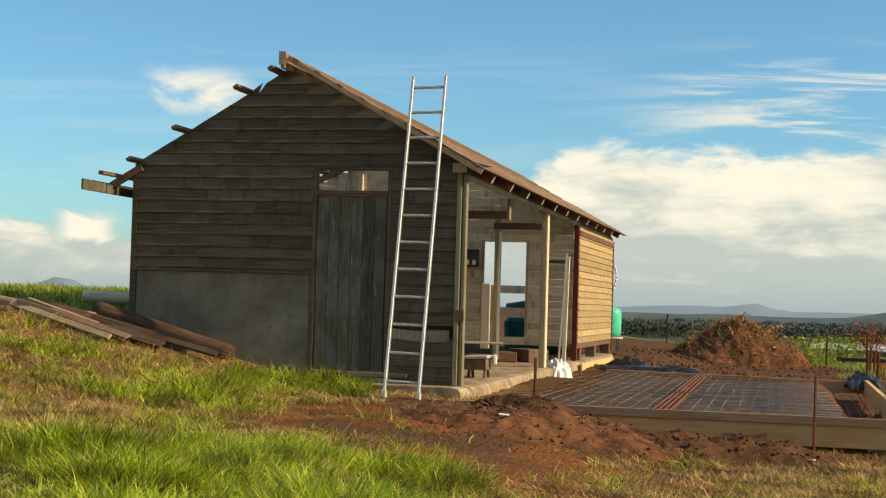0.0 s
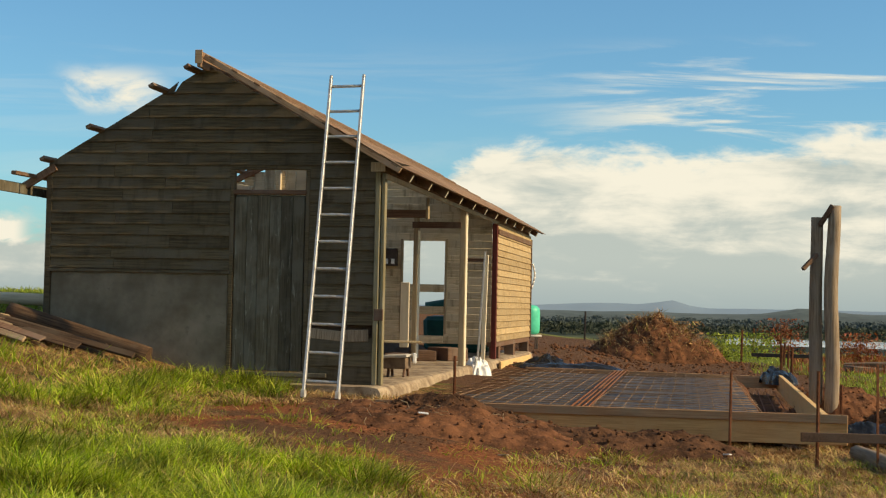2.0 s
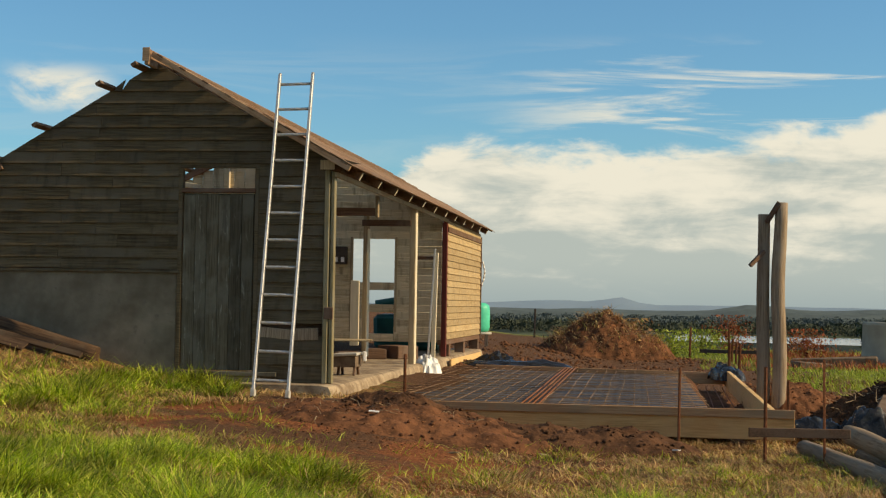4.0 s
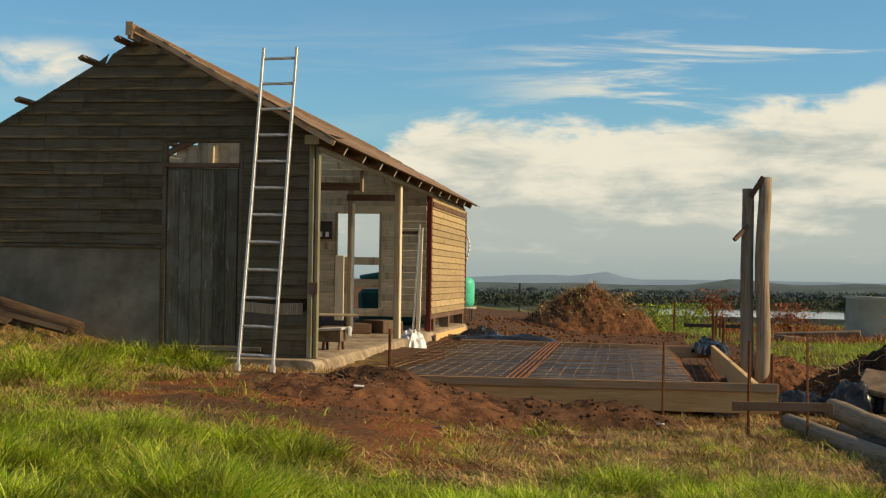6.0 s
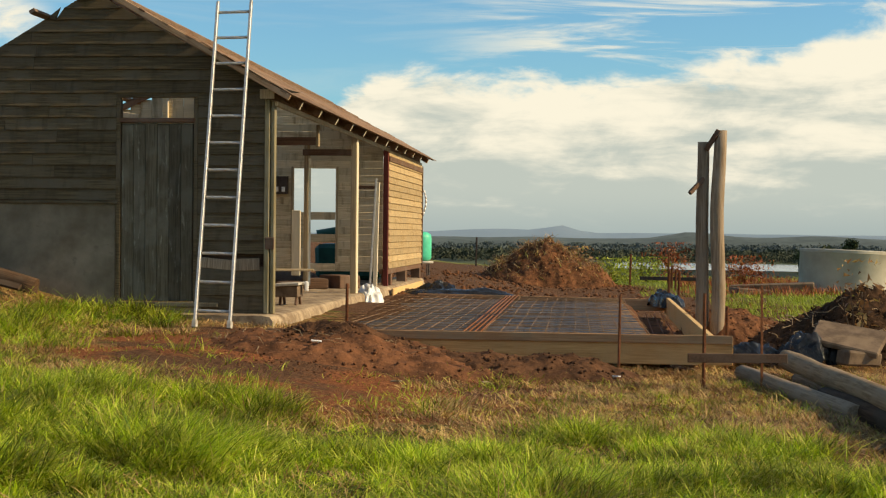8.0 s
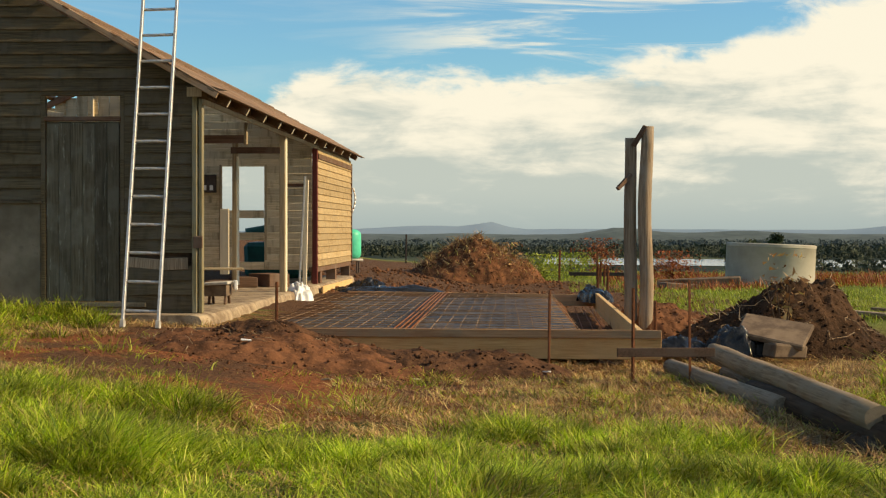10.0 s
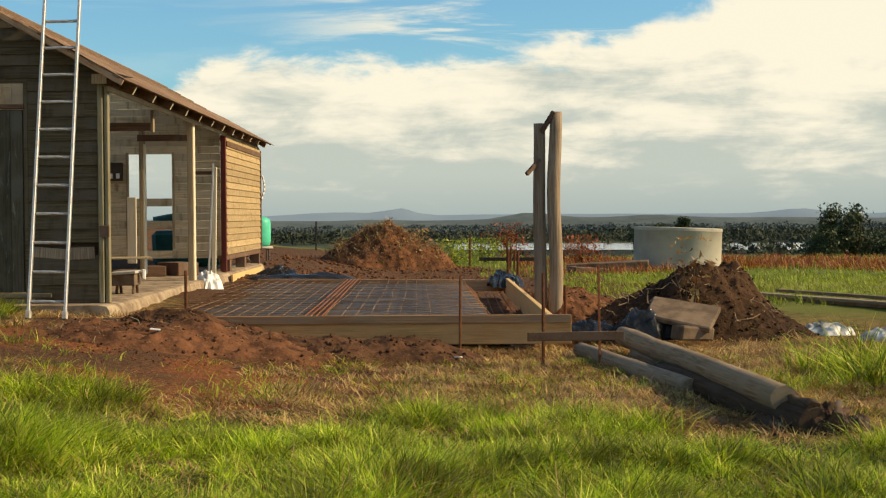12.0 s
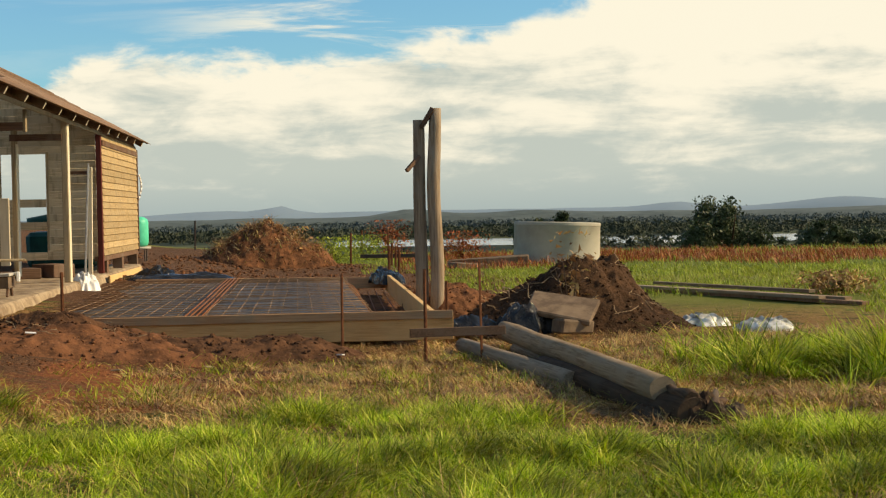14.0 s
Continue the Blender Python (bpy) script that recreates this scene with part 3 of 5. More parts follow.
def build_side_and_rear():
    vb, ve = 9.4, 14.5
    side = piece("side_wall", M_BEAM, shed, (-0.02, vb + 0.05, 0.42), (0.03, ve, 2.44))
    si = side.matrix_basis.inverted()
    z = 0.40
    while z < 2.44:
        h = 0.118
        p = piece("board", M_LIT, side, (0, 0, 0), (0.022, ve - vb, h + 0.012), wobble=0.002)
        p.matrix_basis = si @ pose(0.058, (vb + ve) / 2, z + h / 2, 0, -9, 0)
        z += h
    piece("side_top", M_BEAM, shed, (-0.03, vb, 2.446), (0.03, ve, 2.60))
    piece("side_frieze", M_BEAMV, shed, (0.05, vb, 2.32), (0.09, ve, 2.42))
    piece("corner_board", M_BEAM, shed, (0.02, ve - 0.01, 0.36), (0.09, ve + 0.06, 2.46))
    piece("red_post", M_RED, shed, (-0.02, vb - 0.12, FLOOR_Z), (0.07, vb - 0.02, 2.52))
    piece("bearer", M_BEAM, shed, (-0.1, vb, 0.30), (0.06, ve, 0.39))
    for v in (vb + 0.5, vb + 2.6, ve - 0.15):
        piece("stump", M_BEAM, shed, (-0.12, v - 0.1, -0.35), (0.06, v + 0.1, 0.295))
    # rear cross wall with a window hole and missing boards
    v = vb
    rear = piece("rear_wall", M_INNER, shed, (-4.1, v + 0.03, 2.42), (-0.03, v + 0.09, 2.5))
    ri = rear.matrix_basis.inverted()

    def rb(u0, u1, z0, z1, mat=M_INNER):
        p = piece("board", mat, rear, (u0, v, z0), (u1, v + 0.022, z1), c=0.008, wobble=0.003)
        p.matrix_basis = ri @ p.matrix_basis @ pose(0, 0, 0, 5, 0, 0)
    wl, wr, wt, wbm = -1.66, -0.90, 2.17, 1.41
    z = 0.34
    while z < AP_Z - 0.15:
        h = 0.132
        z1 = z + h + 0.008
        lo, hi = -4.1, -0.04
        if z > R_Z:
            hi = min(hi, AP_U + (R_U - AP_U) * (AP_Z - z1) / (AP_Z - R_Z))
        if z > L_Z:
            lo = max(lo, AP_U - (AP_U - L_U) * (AP_Z - z1) / (AP_Z - L_Z))
        if z1 > wbm + 0.02 and z < wt - 0.03:
            rb(lo, wl, z, z1)
            rb(wr, hi, z, z1)
        elif z < wbm:
            rb(lo, -1.44, z, z1)
            rb(wr, hi, z, z1)
            if not (0.98 < z + 0.06 < 1.27 or 0.48 < z + 0.06 < 0.81):
                rb(-1.436, wr - 0.004, z, z1)
        else:
            rb(lo, hi, z, z1)
        z += h
    for u in (wl - 0.05, wr + 0.01):
        q = piece("window_stile", M_STUD, rear, (u, v - 0.02, wbm - 0.9), (u + 0.04, v + 0.06, wt + 0.05))
        q.matrix_basis = ri @ q.matrix_basis
    # studs of a cross frame part way down the open bay
    vc = 6.0
    piece("stud", M_STUD, shed, (-0.055, vc - 0.05, FLOOR_Z), (0.03, vc + 0.14, 2.58))
    # cream strips on the studs' right faces paint in their sunlit edges
    piece("stud_face", M_CREAM, shed, (0.032, vc - 0.045, FLOOR_Z), (0.04, vc + 0.135, 2.50))
    piece("stud", M_STUD, shed, (-0.80, vc - 0.04, FLOOR_Z + 0.1), (-0.735, vc + 0.14, 2.44))
    piece("stud_face", M_CREAM, shed, (-0.733, vc - 0.035, FLOOR_Z + 0.1), (-0.72, vc + 0.135, 2.20))
    piece("lintel", M_BEAM, shed, (-0.82, vc - 0.06, 2.24), (-0.04, vc - 0.04, 2.34))
    piece("tie_beam", M_BEAM, shed, (-2.2, 3.2, 2.24), (-0.09, 3.28, 2.35))
    piece("tie_block", M_STUD, shed, (-0.09, 3.19, 2.22), (-0.05, 3.29, 2.52))
    piece("plank_upright", M_CREAM, shed, (-0.98, vc - 0.10, 0.36), (-0.84, vc - 0.06, 1.38))
    bar("white_stud", M_CREAM, shed, (-0.055, 8.6, FLOOR_Z), (-0.02, 8.6, 1.92), 0.06, 0.07)
    bar("leaning_pole", M_ALU, shed, (-0.13, 8.5, FLOOR_Z), (-0.035, 8.52, 1.98), 0.035, 0.035)
    piece("short_rail", M_BEAM, shed, (-0.36, 8.6, 1.80), (-0.06, 8.65, 1.86))
    piece("far_wall", M_BEAM, shed, (L_U + 0.02, 0.1, -0.2), (L_U + 0.06, vb, 2.56))


build_side_and_rear()
# ---- ladder ----
def build_ladder():
    ob = thing("ladder", HM, "tall aluminium ladder leaning on the shed roof", "ladder")
    foot_l, foot_r = Vector((-0.49, -1.50, 0.04)), Vector((-0.11, -1.50, 0.03))
    top_l, top_r = Vector((-0.60, -0.20, 3.66)), Vector((-0.21, -0.20, 3.67))
    for a, b in ((foot_l, top_l), (foot_r, top_r)):
        s = bar("stile", M_ALU, ob, a, b, 0.03, 0.075)
        rod("stile_cap", M_ALU, ob, b, b + Vector((0, 0.005, 0.03)), 0.022, 0.016)
        bar("rubber_foot", M_BLOCK, ob, a - Vector((0, 0.01, 0.02)), a + Vector((0, 0.01, 0.06)), 0.045, 0.085)
    for i in range(12):
        f = 0.043 + i * 0.0843
        rod("rung", M_ALU, ob, foot_l.lerp(top_l, f), foot_r.lerp(top_r, f), 0.017, sides=8)


build_ladder()


# ---- new slab: formwork, sheet, steel ----
def build_slab():
    fl, fr, br, bl = Vector((0.19, 16.23, 0)), Vector((4.78, 15.02, 0)), Vector((7.02, 24.5, 0)), Vector((3.0, 26.6, 0))
    form = thing("formwork", pose(0, 0, 0), "timber formwork boards round a new slab", "formwork")
    end = fl + (fr - fl) * 1.05
    bar("front_board", M_FORMF, form, fl + Vector((0, 0, -0.16)), end + Vector((0, 0, -0.16)), 0.035, 0.31)
    bar("top_rail", M_RAIL, form, fl + Vector((-0.01, -0.03, -0.045)), end + Vector((-0.01, -0.03, -0.045)), 0.03, 0.09)
    bar("side_board", M_FORM, form, fr + Vector((0.02, 0.03, -0.14)), br + Vector((0, 0, -0.14)), 0.06, 0.28)
    bar("back_board", M_RAIL, form, br + Vector((0, 0, -0.15)), bl + Vector((0, 0, -0.15)), 0.035, 0.20)
    return fl, fr, br, bl


FL, FR, BR, BL = build_slab()


HEAPS = []


def heap(name, mat, cx, cy, rx, ry, h, label, category, seed, turn=0.0, sharp=1.8, res=110):
    """A tipped heap of earth with lumps and a ragged foot."""
    vs, fs = [], []
    ca, sa2 = math.cos(radians(turn)), math.sin(radians(turn))
    for j in range(res + 1):
        for i in range(res + 1):
            a, b = 2 * i / res - 1, 2 * j / res - 1
            lx, ly = a * rx * 1.15, b * ry * 1.15
            x, y = cx + lx * ca - ly * sa2, cy + lx * sa2 + ly * ca
            d = math.hypot(a, b) * 1.15 + 0.22 * noise.noise((a * 1.8 + seed, b * 1.8, seed))
            f = 1 - (1 - min(1.0, max(0.0, 1 - d))) ** sharp
            n = noise.fractal((x * 2.2 + seed, y * 2.2, 1.7), 0.6, 2.1, 5) * 0.16
            n += 0.06 * noise.noise((x * 7, y * 7, seed)) + 0.035 * noise.noise((x * 17, y * 17, seed))
            z = ground_z(x, y) - 0.06 + h * f * (1.0 + 0.75 * n) + n * 0.16 * min(1, f * 5)
            vs.append((x - cx, y - cy, z))
    for j in range(res):
        for i in range(res):
            a = j * (res + 1) + i
            fs.append((a, a + 1, a + res + 2, a + res + 1))
    ob = part(name, (vs, fs), mat, None, smooth_shade=True)
    ob.location = (cx, cy, 0)
    HEAPS.append((cx, cy, [p for p in vs if p[2] > ground_z(cx + p[0], cy + p[1]) + 0.01], mat))
    return tagged(ob, label, category)


heap("earth_mound", M_DIRT, 1.15, 14.5, 1.9, 1.0, 0.28, "low mound of red-brown soil before the formwork", "earth mound", 1.0)
heap("earth_mound", M_SOIL, 2.65, 14.55, 1.6, 0.75, 0.30, "low spill of dark soil and ash before the formwork", "earth mound", 2.0)
heap("earth_mound", M_DIRT, 8.1, 40.2, 1.8, 1.6, 1.2, "large mound of red soil, roots and cut grass", "earth mound", 3.0)
heap("earth_mound", M_DIRTDARK, 7.08, 16.6, 1.48, 1.35, 0.94, "dark topsoil mound beside the round posts", "earth mound", 5.0, sharp=1.3)
heap("earth_mound", M_SOIL, 1.0, 14.65, 1.2, 0.6, 0.34, "dark broken sods along the mound's crest", "earth mound", 7.0)
heap("earth_mound", M_DIRT, 6.55, 19.6, 1.0, 1.1, 0.50, "low reddish mound of soil round the posts", "earth mound", 6.0)


def build_posts():
    for k, (a, b, r) in enumerate((((6.14, 19.03, -0.45), (6.16, 19.02, 2.44), 0.088), ((5.97, 19.16, -0.45), (5.98, 19.15, 2.29), 0.084))):
        a, b = Vector(a), Vector(b)
        ob = thing("timber_post", Matrix.Translation(a), "tall grey round timber post set in the ground", "post", "pair of posts")
        rod("pole", M_POLE, ob, (0, 0, 0), b - a, r * 1.08, r * 0.95, 14, 12, 0.03, 0.10, k * 5.0)


build_posts()


def build_tank():
    d = 40.0
    a = radians(22.55)
    ob = thing("water_tank", Matrix.Translation((d * math.sin(a), d * math.cos(a), -0.45)), "round pale concrete water tank in the paddock", "water tank")
    prof = [(1.16, 0), (1.16, 1.05), (1.17, 1.06), (1.17, 1.13), (1.14, 1.15), (1.06, 1.15), (1.06, 0.9), (0.0, 0.9)]
    seg = 48
    vs, fs = [], []
    for r, z in prof:
        for k in range(seg):
            t = 2 * math.pi * k / seg
            vs.append((r * math.cos(t), r * math.sin(t), z))
    for i in range(len(prof) - 1):
        for k in range(seg):
            k2 = (k + 1) % seg
            fs.append((i * seg + k, i * seg + k2, (i + 1) * seg + k2, (i + 1) * seg + k))
    wall = part("tank_wall", (vs, fs), M_TANK, ob)
    wall.data.polygons.foreach_set("use_smooth", [k < seg for k in range(len(fs))])
    wall.matrix_basis = pose(0, 0, 0, 0, 2.2, 0)


build_tank()


# ---- slab bed: fill, plastic sheet, reinforcing steel ----
def quad_grid(a, b, c, d, nu, nv, lift):
    """A sheet between four corners, lifted by a function of its two fractions."""
    vs, fs = [], []
    for j in range(nv + 1):
        for i in range(nu + 1):
            p = a.lerp(b, i / nu).lerp(d.lerp(c, i / nu), j / nv)
            vs.append((p.x, p.y, p.z + lift(i / nu, j / nv, p)))
    for j in range(nv):
        for i in range(nu):
            k = j * (nu + 1) + i
            fs.append((k, k + 1, k + nu + 2, k + nu + 1))
    return vs, fs


def build_bed():
    la, lb = W(0.22, -0.98), W(0.22, 9.6)
    inner_f = FL.lerp(FR, 0.885)
    inner_b = BL.lerp(BR, 0.83)
    down = Vector((0, 0, -0.12))

    def wrinkle(f, g2, p):
        return 0.02 * noise.noise((p.x * 3, p.y * 3, 0)) + 0.022 * abs(noise.noise((p.x * 7, p.y * 3.5, 5)))
    sheet = part("plastic_sheet", quad_grid(la + down + Vector((0, 0.05, 0)), inner_f + down + Vector((0, 0.06, 0)), inner_b + down, lb + down, 60, 110, wrinkle), M_SHEET, None, smooth_shade=True)
    tagged(sheet, "wet black plastic membrane spread under the steel", "plastic sheet")
    # rubble of the bed beneath, with the footing trench along the outer form
    bed = part("fill_bed", quad_grid(la + Vector((-0.1, 0.02, 0)), FR + Vector((0.02, 0.04, 0)), BR + Vector((0, 0.05, 0)), lb + Vector((-0.1, 0.6, 0)), 60, 60,
               lambda f, g2, p: -0.15 - 0.22 * smooth(f, 0.87, 0.92) + 0.03 * noise.noise((p.x * 2, p.y * 2, 1))), M_DIRT, None, smooth_shade=True)
    tagged(bed, "red earth fill with a footing trench inside the formwork", "earth fill", kind="structure")
    mesh = thing("steel_mesh", pose(0, 0, 0), "rusty reinforcing mesh laid over the plastic", "reinforcing mesh")
    n = 24
    for i in range(n + 1):
        a = (la + Vector((0.1, 0.1, 0))).lerp(inner_f, i / n) + Vector((0, 0.08, -0.075))
        b = (lb + Vector((0.1, 0, 0))).lerp(inner_b, i / n) + Vector((0, -0.1, -0.075))
        rod("bar", M_REBAR, mesh, a, b, 0.005, sides=5, rings=6, bend=0.03, seed=i)
    for j in range(26):
        f = (j + 0.5) / 26
        a = la.lerp(lb, f) + Vector((0.08, 0, -0.066))
        b = inner_f.lerp(inner_b, f) + Vector((0, 0, -0.066))
        rod("bar", M_REBAR, mesh, a, b, 0.004, sides=5, rings=6, bend=0.035, seed=j + 40.0)
    # heavier bundle over the joint of the sheets and along the trench
    for f in (0.500, 0.515, 0.53, 0.545):
        rod("bar", M_RUST, mesh, la.lerp(inner_f, f) + Vector((0, 0.1, -0.05)), lb.lerp(inner_b, f) + Vector((0, 0, -0.05)), 0.012, sides=5, rings=4, bend=0.02, seed=f)
    cage = thing("trench_cage", pose(0, 0, 0), "rusty trench reinforcement lying in the footing", "reinforcing mesh")
    for k in range(3):
        f = 0.91 + k * 0.03
        rod("bar", M_RUST, cage, FL.lerp(FR, f) + Vector((0, 0.2, -0.29)), BL.lerp(BR, f) + Vector((0, -0.2, -0.29)), 0.008, sides=5)


M_SHEET = plain("wet membrane", (0.022, 0.018, 0.015), (0.10, 0.078, 0.056), 5.0, 0.55, 0.0, 0.35, 0.8, 0.04, specks=(0.16, 0.095, 0.05))
M_REBAR = plain("rusted bar", (0.17, 0.09, 0.046), (0.33, 0.21, 0.12), 40.0, 0.8, 0.2)
build_bed()


def stake(x, y, z0, z1, lean=(0, 0), w=0.032, name="steel_stake", mat=None, label="rusty steel stake driven into the ground", group="form stakes"):
    ob = thing(name, pose(x, y, z0), label, "stake", group)
    a, b = Vector((0, 0, 0)), Vector((lean[0], lean[1], z1 - z0))
    bar("flange", mat or M_RUST, ob, a, b, w, 0.008)
    bar("web", mat or M_RUST, ob, a + Vector((0, -0.012, 0)), b + Vector((0, -0.012, -0.01)), 0.008, w * 0.7)
    return ob


stake(1.02, 15.80, -0.25, 0.50)
stake(3.78, 14.95, -0.50, 0.42, (0.01, 0.0), 0.04)
stake(4.25, 13.54, -0.50, 0.50, (0.01, 0.02))
stake(4.79, 13.46, -0.50, 0.585, (-0.01, 0.0))
stake(5.02, 15.2, -0.50, 0.30, (0.0, 0.0))
for x, y, top in ((7.33, 48.1, 0.92), (10.44, 40.1, 0.51), (12.05, 44.9, 0.51), (12.19, 42.4, 0.56), (11.22, 38.7, 0.22), (10.83, 37.0, 0.17), (8.82, 29.9, 0.31), (9.5, 33.0, 0.25)):
    stake(x, y, ground_z(x, y) - 0.1, top, (0.02, 0), 0.085, "picket", M_RUST if x > 8 else M_DARKIRON, "rusty picket standing in the rough grass", "pickets")
rail = thing("profile_board", pose(0, 0, 0), "weathered set-out board fixed across two stakes", "board", kind="")
bar("board", M_BEAM, rail, (4.06, 13.43, -0.10), (4.98, 13.30, -0.10), 0.03, 0.085)
tie = thing("tie_rail", pose(0, 0, 0), "dark rail fixed across the far pickets", "rail")
bar("board", M_DARKIRON, tie, (10.7, 40.0, -0.16), (12.3, 39.2, -0.16), 0.05, 0.1)

# stubs on the tall posts
stub = thing("timber_stub", pose(0, 0, 0), "short dark timber nailed to the round post", "timber stub")
bar("block", M_BEAM, stub, (5.95, 19.06, 1.80), (5.74, 18.98, 1.60), 0.05, 0.05)
cap = thing("timber_brace", pose(0, 0, 0), "short brace between the two post heads", "timber brace")
bar("block", M_BEAM, cap, (5.98, 19.05, 2.18), (6.12, 18.95, 2.44), 0.05, 0.06)


# ---- logs ----
def log(a, b, r0, r1, label, seed, mat=None, sweep=0.0):
    a, b = Vector(a), Vector(b)
    ob = thing("log", Matrix.Translation((a + b) / 2), label, "log", "felled posts")
    rod("stem", mat or M_LOG, ob, a - (a + b) / 2, b - (a + b) / 2, r0, r1, 18, 16, 0.012, 0.12, seed, sweep=sweep)
    return ob


log((5.45, 14.55, -0.22), (4.62, 9.25, -0.215), 0.105, 0.097, "long barkless log lying on the cut grass", 1.0)
log((4.92, 14.4, -0.33), (4.74, 11.1, -0.36), 0.075, 0.085, "weathered grey log lying beside another", 2.0, M_POLE)
log((5.28, 13.8, -0.34), (4.98, 11.0, -0.36), 0.065, 0.07, "thin grey log lying between two others", 3.0, M_POLE)
log((4.95, 12.3, -0.36), (4.62, 8.80, -0.34), 0.10, 0.12, "dark rotten log with a hollow end", 4.0, M_ROT)
for k, (x, y, z, l, r, tz) in enumerate(((4.66, 9.08, -0.22, 0.50, 0.055, 172), (4.84, 8.92, -0.27, 0.5, 0.06, 150), (4.72, 8.86, -0.33, 0.45, 0.05, 200), (4.90, 9.1, -0.33, 0.4, 0.05, 120))):
    ob = thing("rotten_splinter", pose(x, y, z, 84, 0, tz), "broken splinter of dark rotten wood by the log", "splinter", "splinters")
    rod("splinter", M_ROT, ob, (0, 0, -l / 2), (0, 0, l / 2), r, r * 0.5, 7, 6, 0.02, 0.5, k * 3.0)
CRUMBLE = [(4.70, 8.92, 0.18, 0.24, 0.22), (4.92, 8.85, 0.13, 0.15, 0.15), (4.55, 9.25, 0.13, 0.3, 0.12)]
# by the gable's high end
for a, b, r, lab, mt in (
        ((-4.46, -0.35, 0.86), (-2.72, -0.28, 0.36), 0.11, "dark long log leaning along the shed wall", M_ROT),
        ((-4.95, -0.68, 0.86), (-3.15, -0.58, 0.41), 0.10, "dark log lying below another by the wall", M_ROT),
        ((-5.0, -0.95, 0.74), (-3.6, -0.85, 0.42), 0.07, "split post lying on the grass bank", M_LOG),
        ((-6.6, -0.3, 1.04), (-4.35, -0.62, 0.75), 0.075, "long brown log lying along the bank", M_LOG),
        # cream here is fresh-cut wood with the sun on it painted in
        ((-5.42, 1.2, 1.02), (-4.5, 1.5, 0.99), 0.08, "freshly cut log end showing beside the shed", M_CREAM),
        ((-4.62, -1.3, 0.42), (-3.95, -1.2, 0.24), 0.10, "short dark log half hidden in grass", M_ROT)):
    a, b = W(*a), W(*b)
    log(a, b, r, r * 1.05, lab, r * 71, mt)
for k, (u0, v0, z0, u1, v1, z1) in enumerate(((-4.95, -0.80, 0.88, -3.75, -0.62, 0.60), (-4.70, -1.02, 0.78, -3.35, -0.98, 0.44), (-5.05, -1.12, 0.70, -3.85, -1.22, 0.40))):
    a, b = W(u0, v0, z0), W(u1, v1, z1)
    pk = thing("plank", Matrix.Translation(a), "old weathered plank in a pile by the wall", "plank", "old planks")
    bar("board", M_ROT if k % 2 else M_BEAMV, pk, (0, 0, 0), b - a, 0.13, 0.03, roll=25 * k - 30)
rng = random.Random(12)
for k in range(11):
    u0 = rng.uniform(-5.2, -4.2)
    v0 = rng.uniform(-1.25, -0.55)
    l, drop = rng.uniform(0.8, 1.7), rng.uniform(0.20, 0.30)
    za = 0.60 - (u0 + 3.75) * 0.24 + rng.uniform(-0.06, 0.05)
    a, b = W(u0, v0, za), W(u0 + l, v0 + rng.uniform(-0.45, 0.30), za - l * drop)
    pk = thing("plank", Matrix.Translation(a), "old weathered plank in a pile by the wall", "plank", "old planks")
    bar("board", (M_BEAMV, M_ROT, M_LOG, M_BEAM)[k % 4], pk, (0, 0, 0), b - a, rng.uniform(0.07, 0.14), rng.uniform(0.02, 0.045), roll=rng.uniform(-50, 50), wobble=0.01)
for x0, z0 in ((-4.92, 0.66), (-4.69, 0.62)):
    p = W(x0, -1.4, 0.2)
    st = thing("short_post", Matrix.Translation(p), "short dark stump standing in the bank grass", "stump")
    rod("stem", M_ROT, st, (0, 0, 0), (0.02, 0, z0 - 0.2), 0.06, 0.055, 10, 5, 0.02, 0.3, x0)

# long boards stacked on the paddock
for k, (dx, dy, dz, l) in enumerate(((0, 0, 0.03, 6.0), (0.2, -0.12, 0.03, 5.5), (-0.1, 0.05, 0.08, 5.2), (0.5, -0.5, 0.02, 3.6), (0.15, 0.16, 0.07, 5.8), (0.9, 0.2, 0.11, 4.4))):
    a = Vector((11.2 + dx * 0.6, 23.3 + dy * 2, -0.40 + dz))
    b = a + Vector((0.18, -0.98, 0)).normalized() * l * 0.9 + Vector((0, 0, 0.0))
    t = thing("long_board", Matrix.Translation(a), "long sawn board lying in a stack on the grass", "board", "stack of long boards")
    bar("plank", (M_BEAMV, M_LOG, M_POLE)[k % 3] if k != 3 else M_STUD, t, (0, 0, 0), b - a, 0.14, 0.05, label="")


# ---- plastic and bags ----
def crumple(name, mat, p, rx, ry, h, label, category, seed, res=46, turn=0.0):
    """A crumpled sheet: a low dome broken by sharp creases."""
    vs, fs = [], []
    for j in range(res + 1):
        for i in range(res + 1):
            a, b = 2 * i / res - 1, 2 * j / res - 1
            d = math.hypot(a, b)
            f = max(0.0, 1 - d ** 2.2 + 0.35 * noise.noise((a * 2 + seed, b * 2, 0)))
            w = noise.noise_vector((a * 2.4 + seed, b * 2.4, seed))
            crease = abs(noise.noise((a * 3.1 + seed, b * 3.1, 3))) + 0.5 * abs(noise.noise((a * 7 + seed, b * 7, 8)))
            z = h * min(1.0, f) ** 0.5 * (0.72 + 0.42 * crease)
            vs.append((a * rx + w.x * rx * 0.22, b * ry + w.y * ry * 0.22, z))
    for j in range(res):
        for i in range(res):
            k = j * (res + 1) + i
            if math.hypot(2 * (i + 0.5) / res - 1, 2 * (j + 0.5) / res - 1) < 1.05:
                fs.append((k, k + 1, k + res + 2, k + res + 1))
    ob = part(name, (vs, fs), mat, smooth_shade=True)
    ob.matrix_world = Matrix.Translation(p) @ pose(0, 0, 0, 0, 0, turn)
    return tagged(ob, label, category)


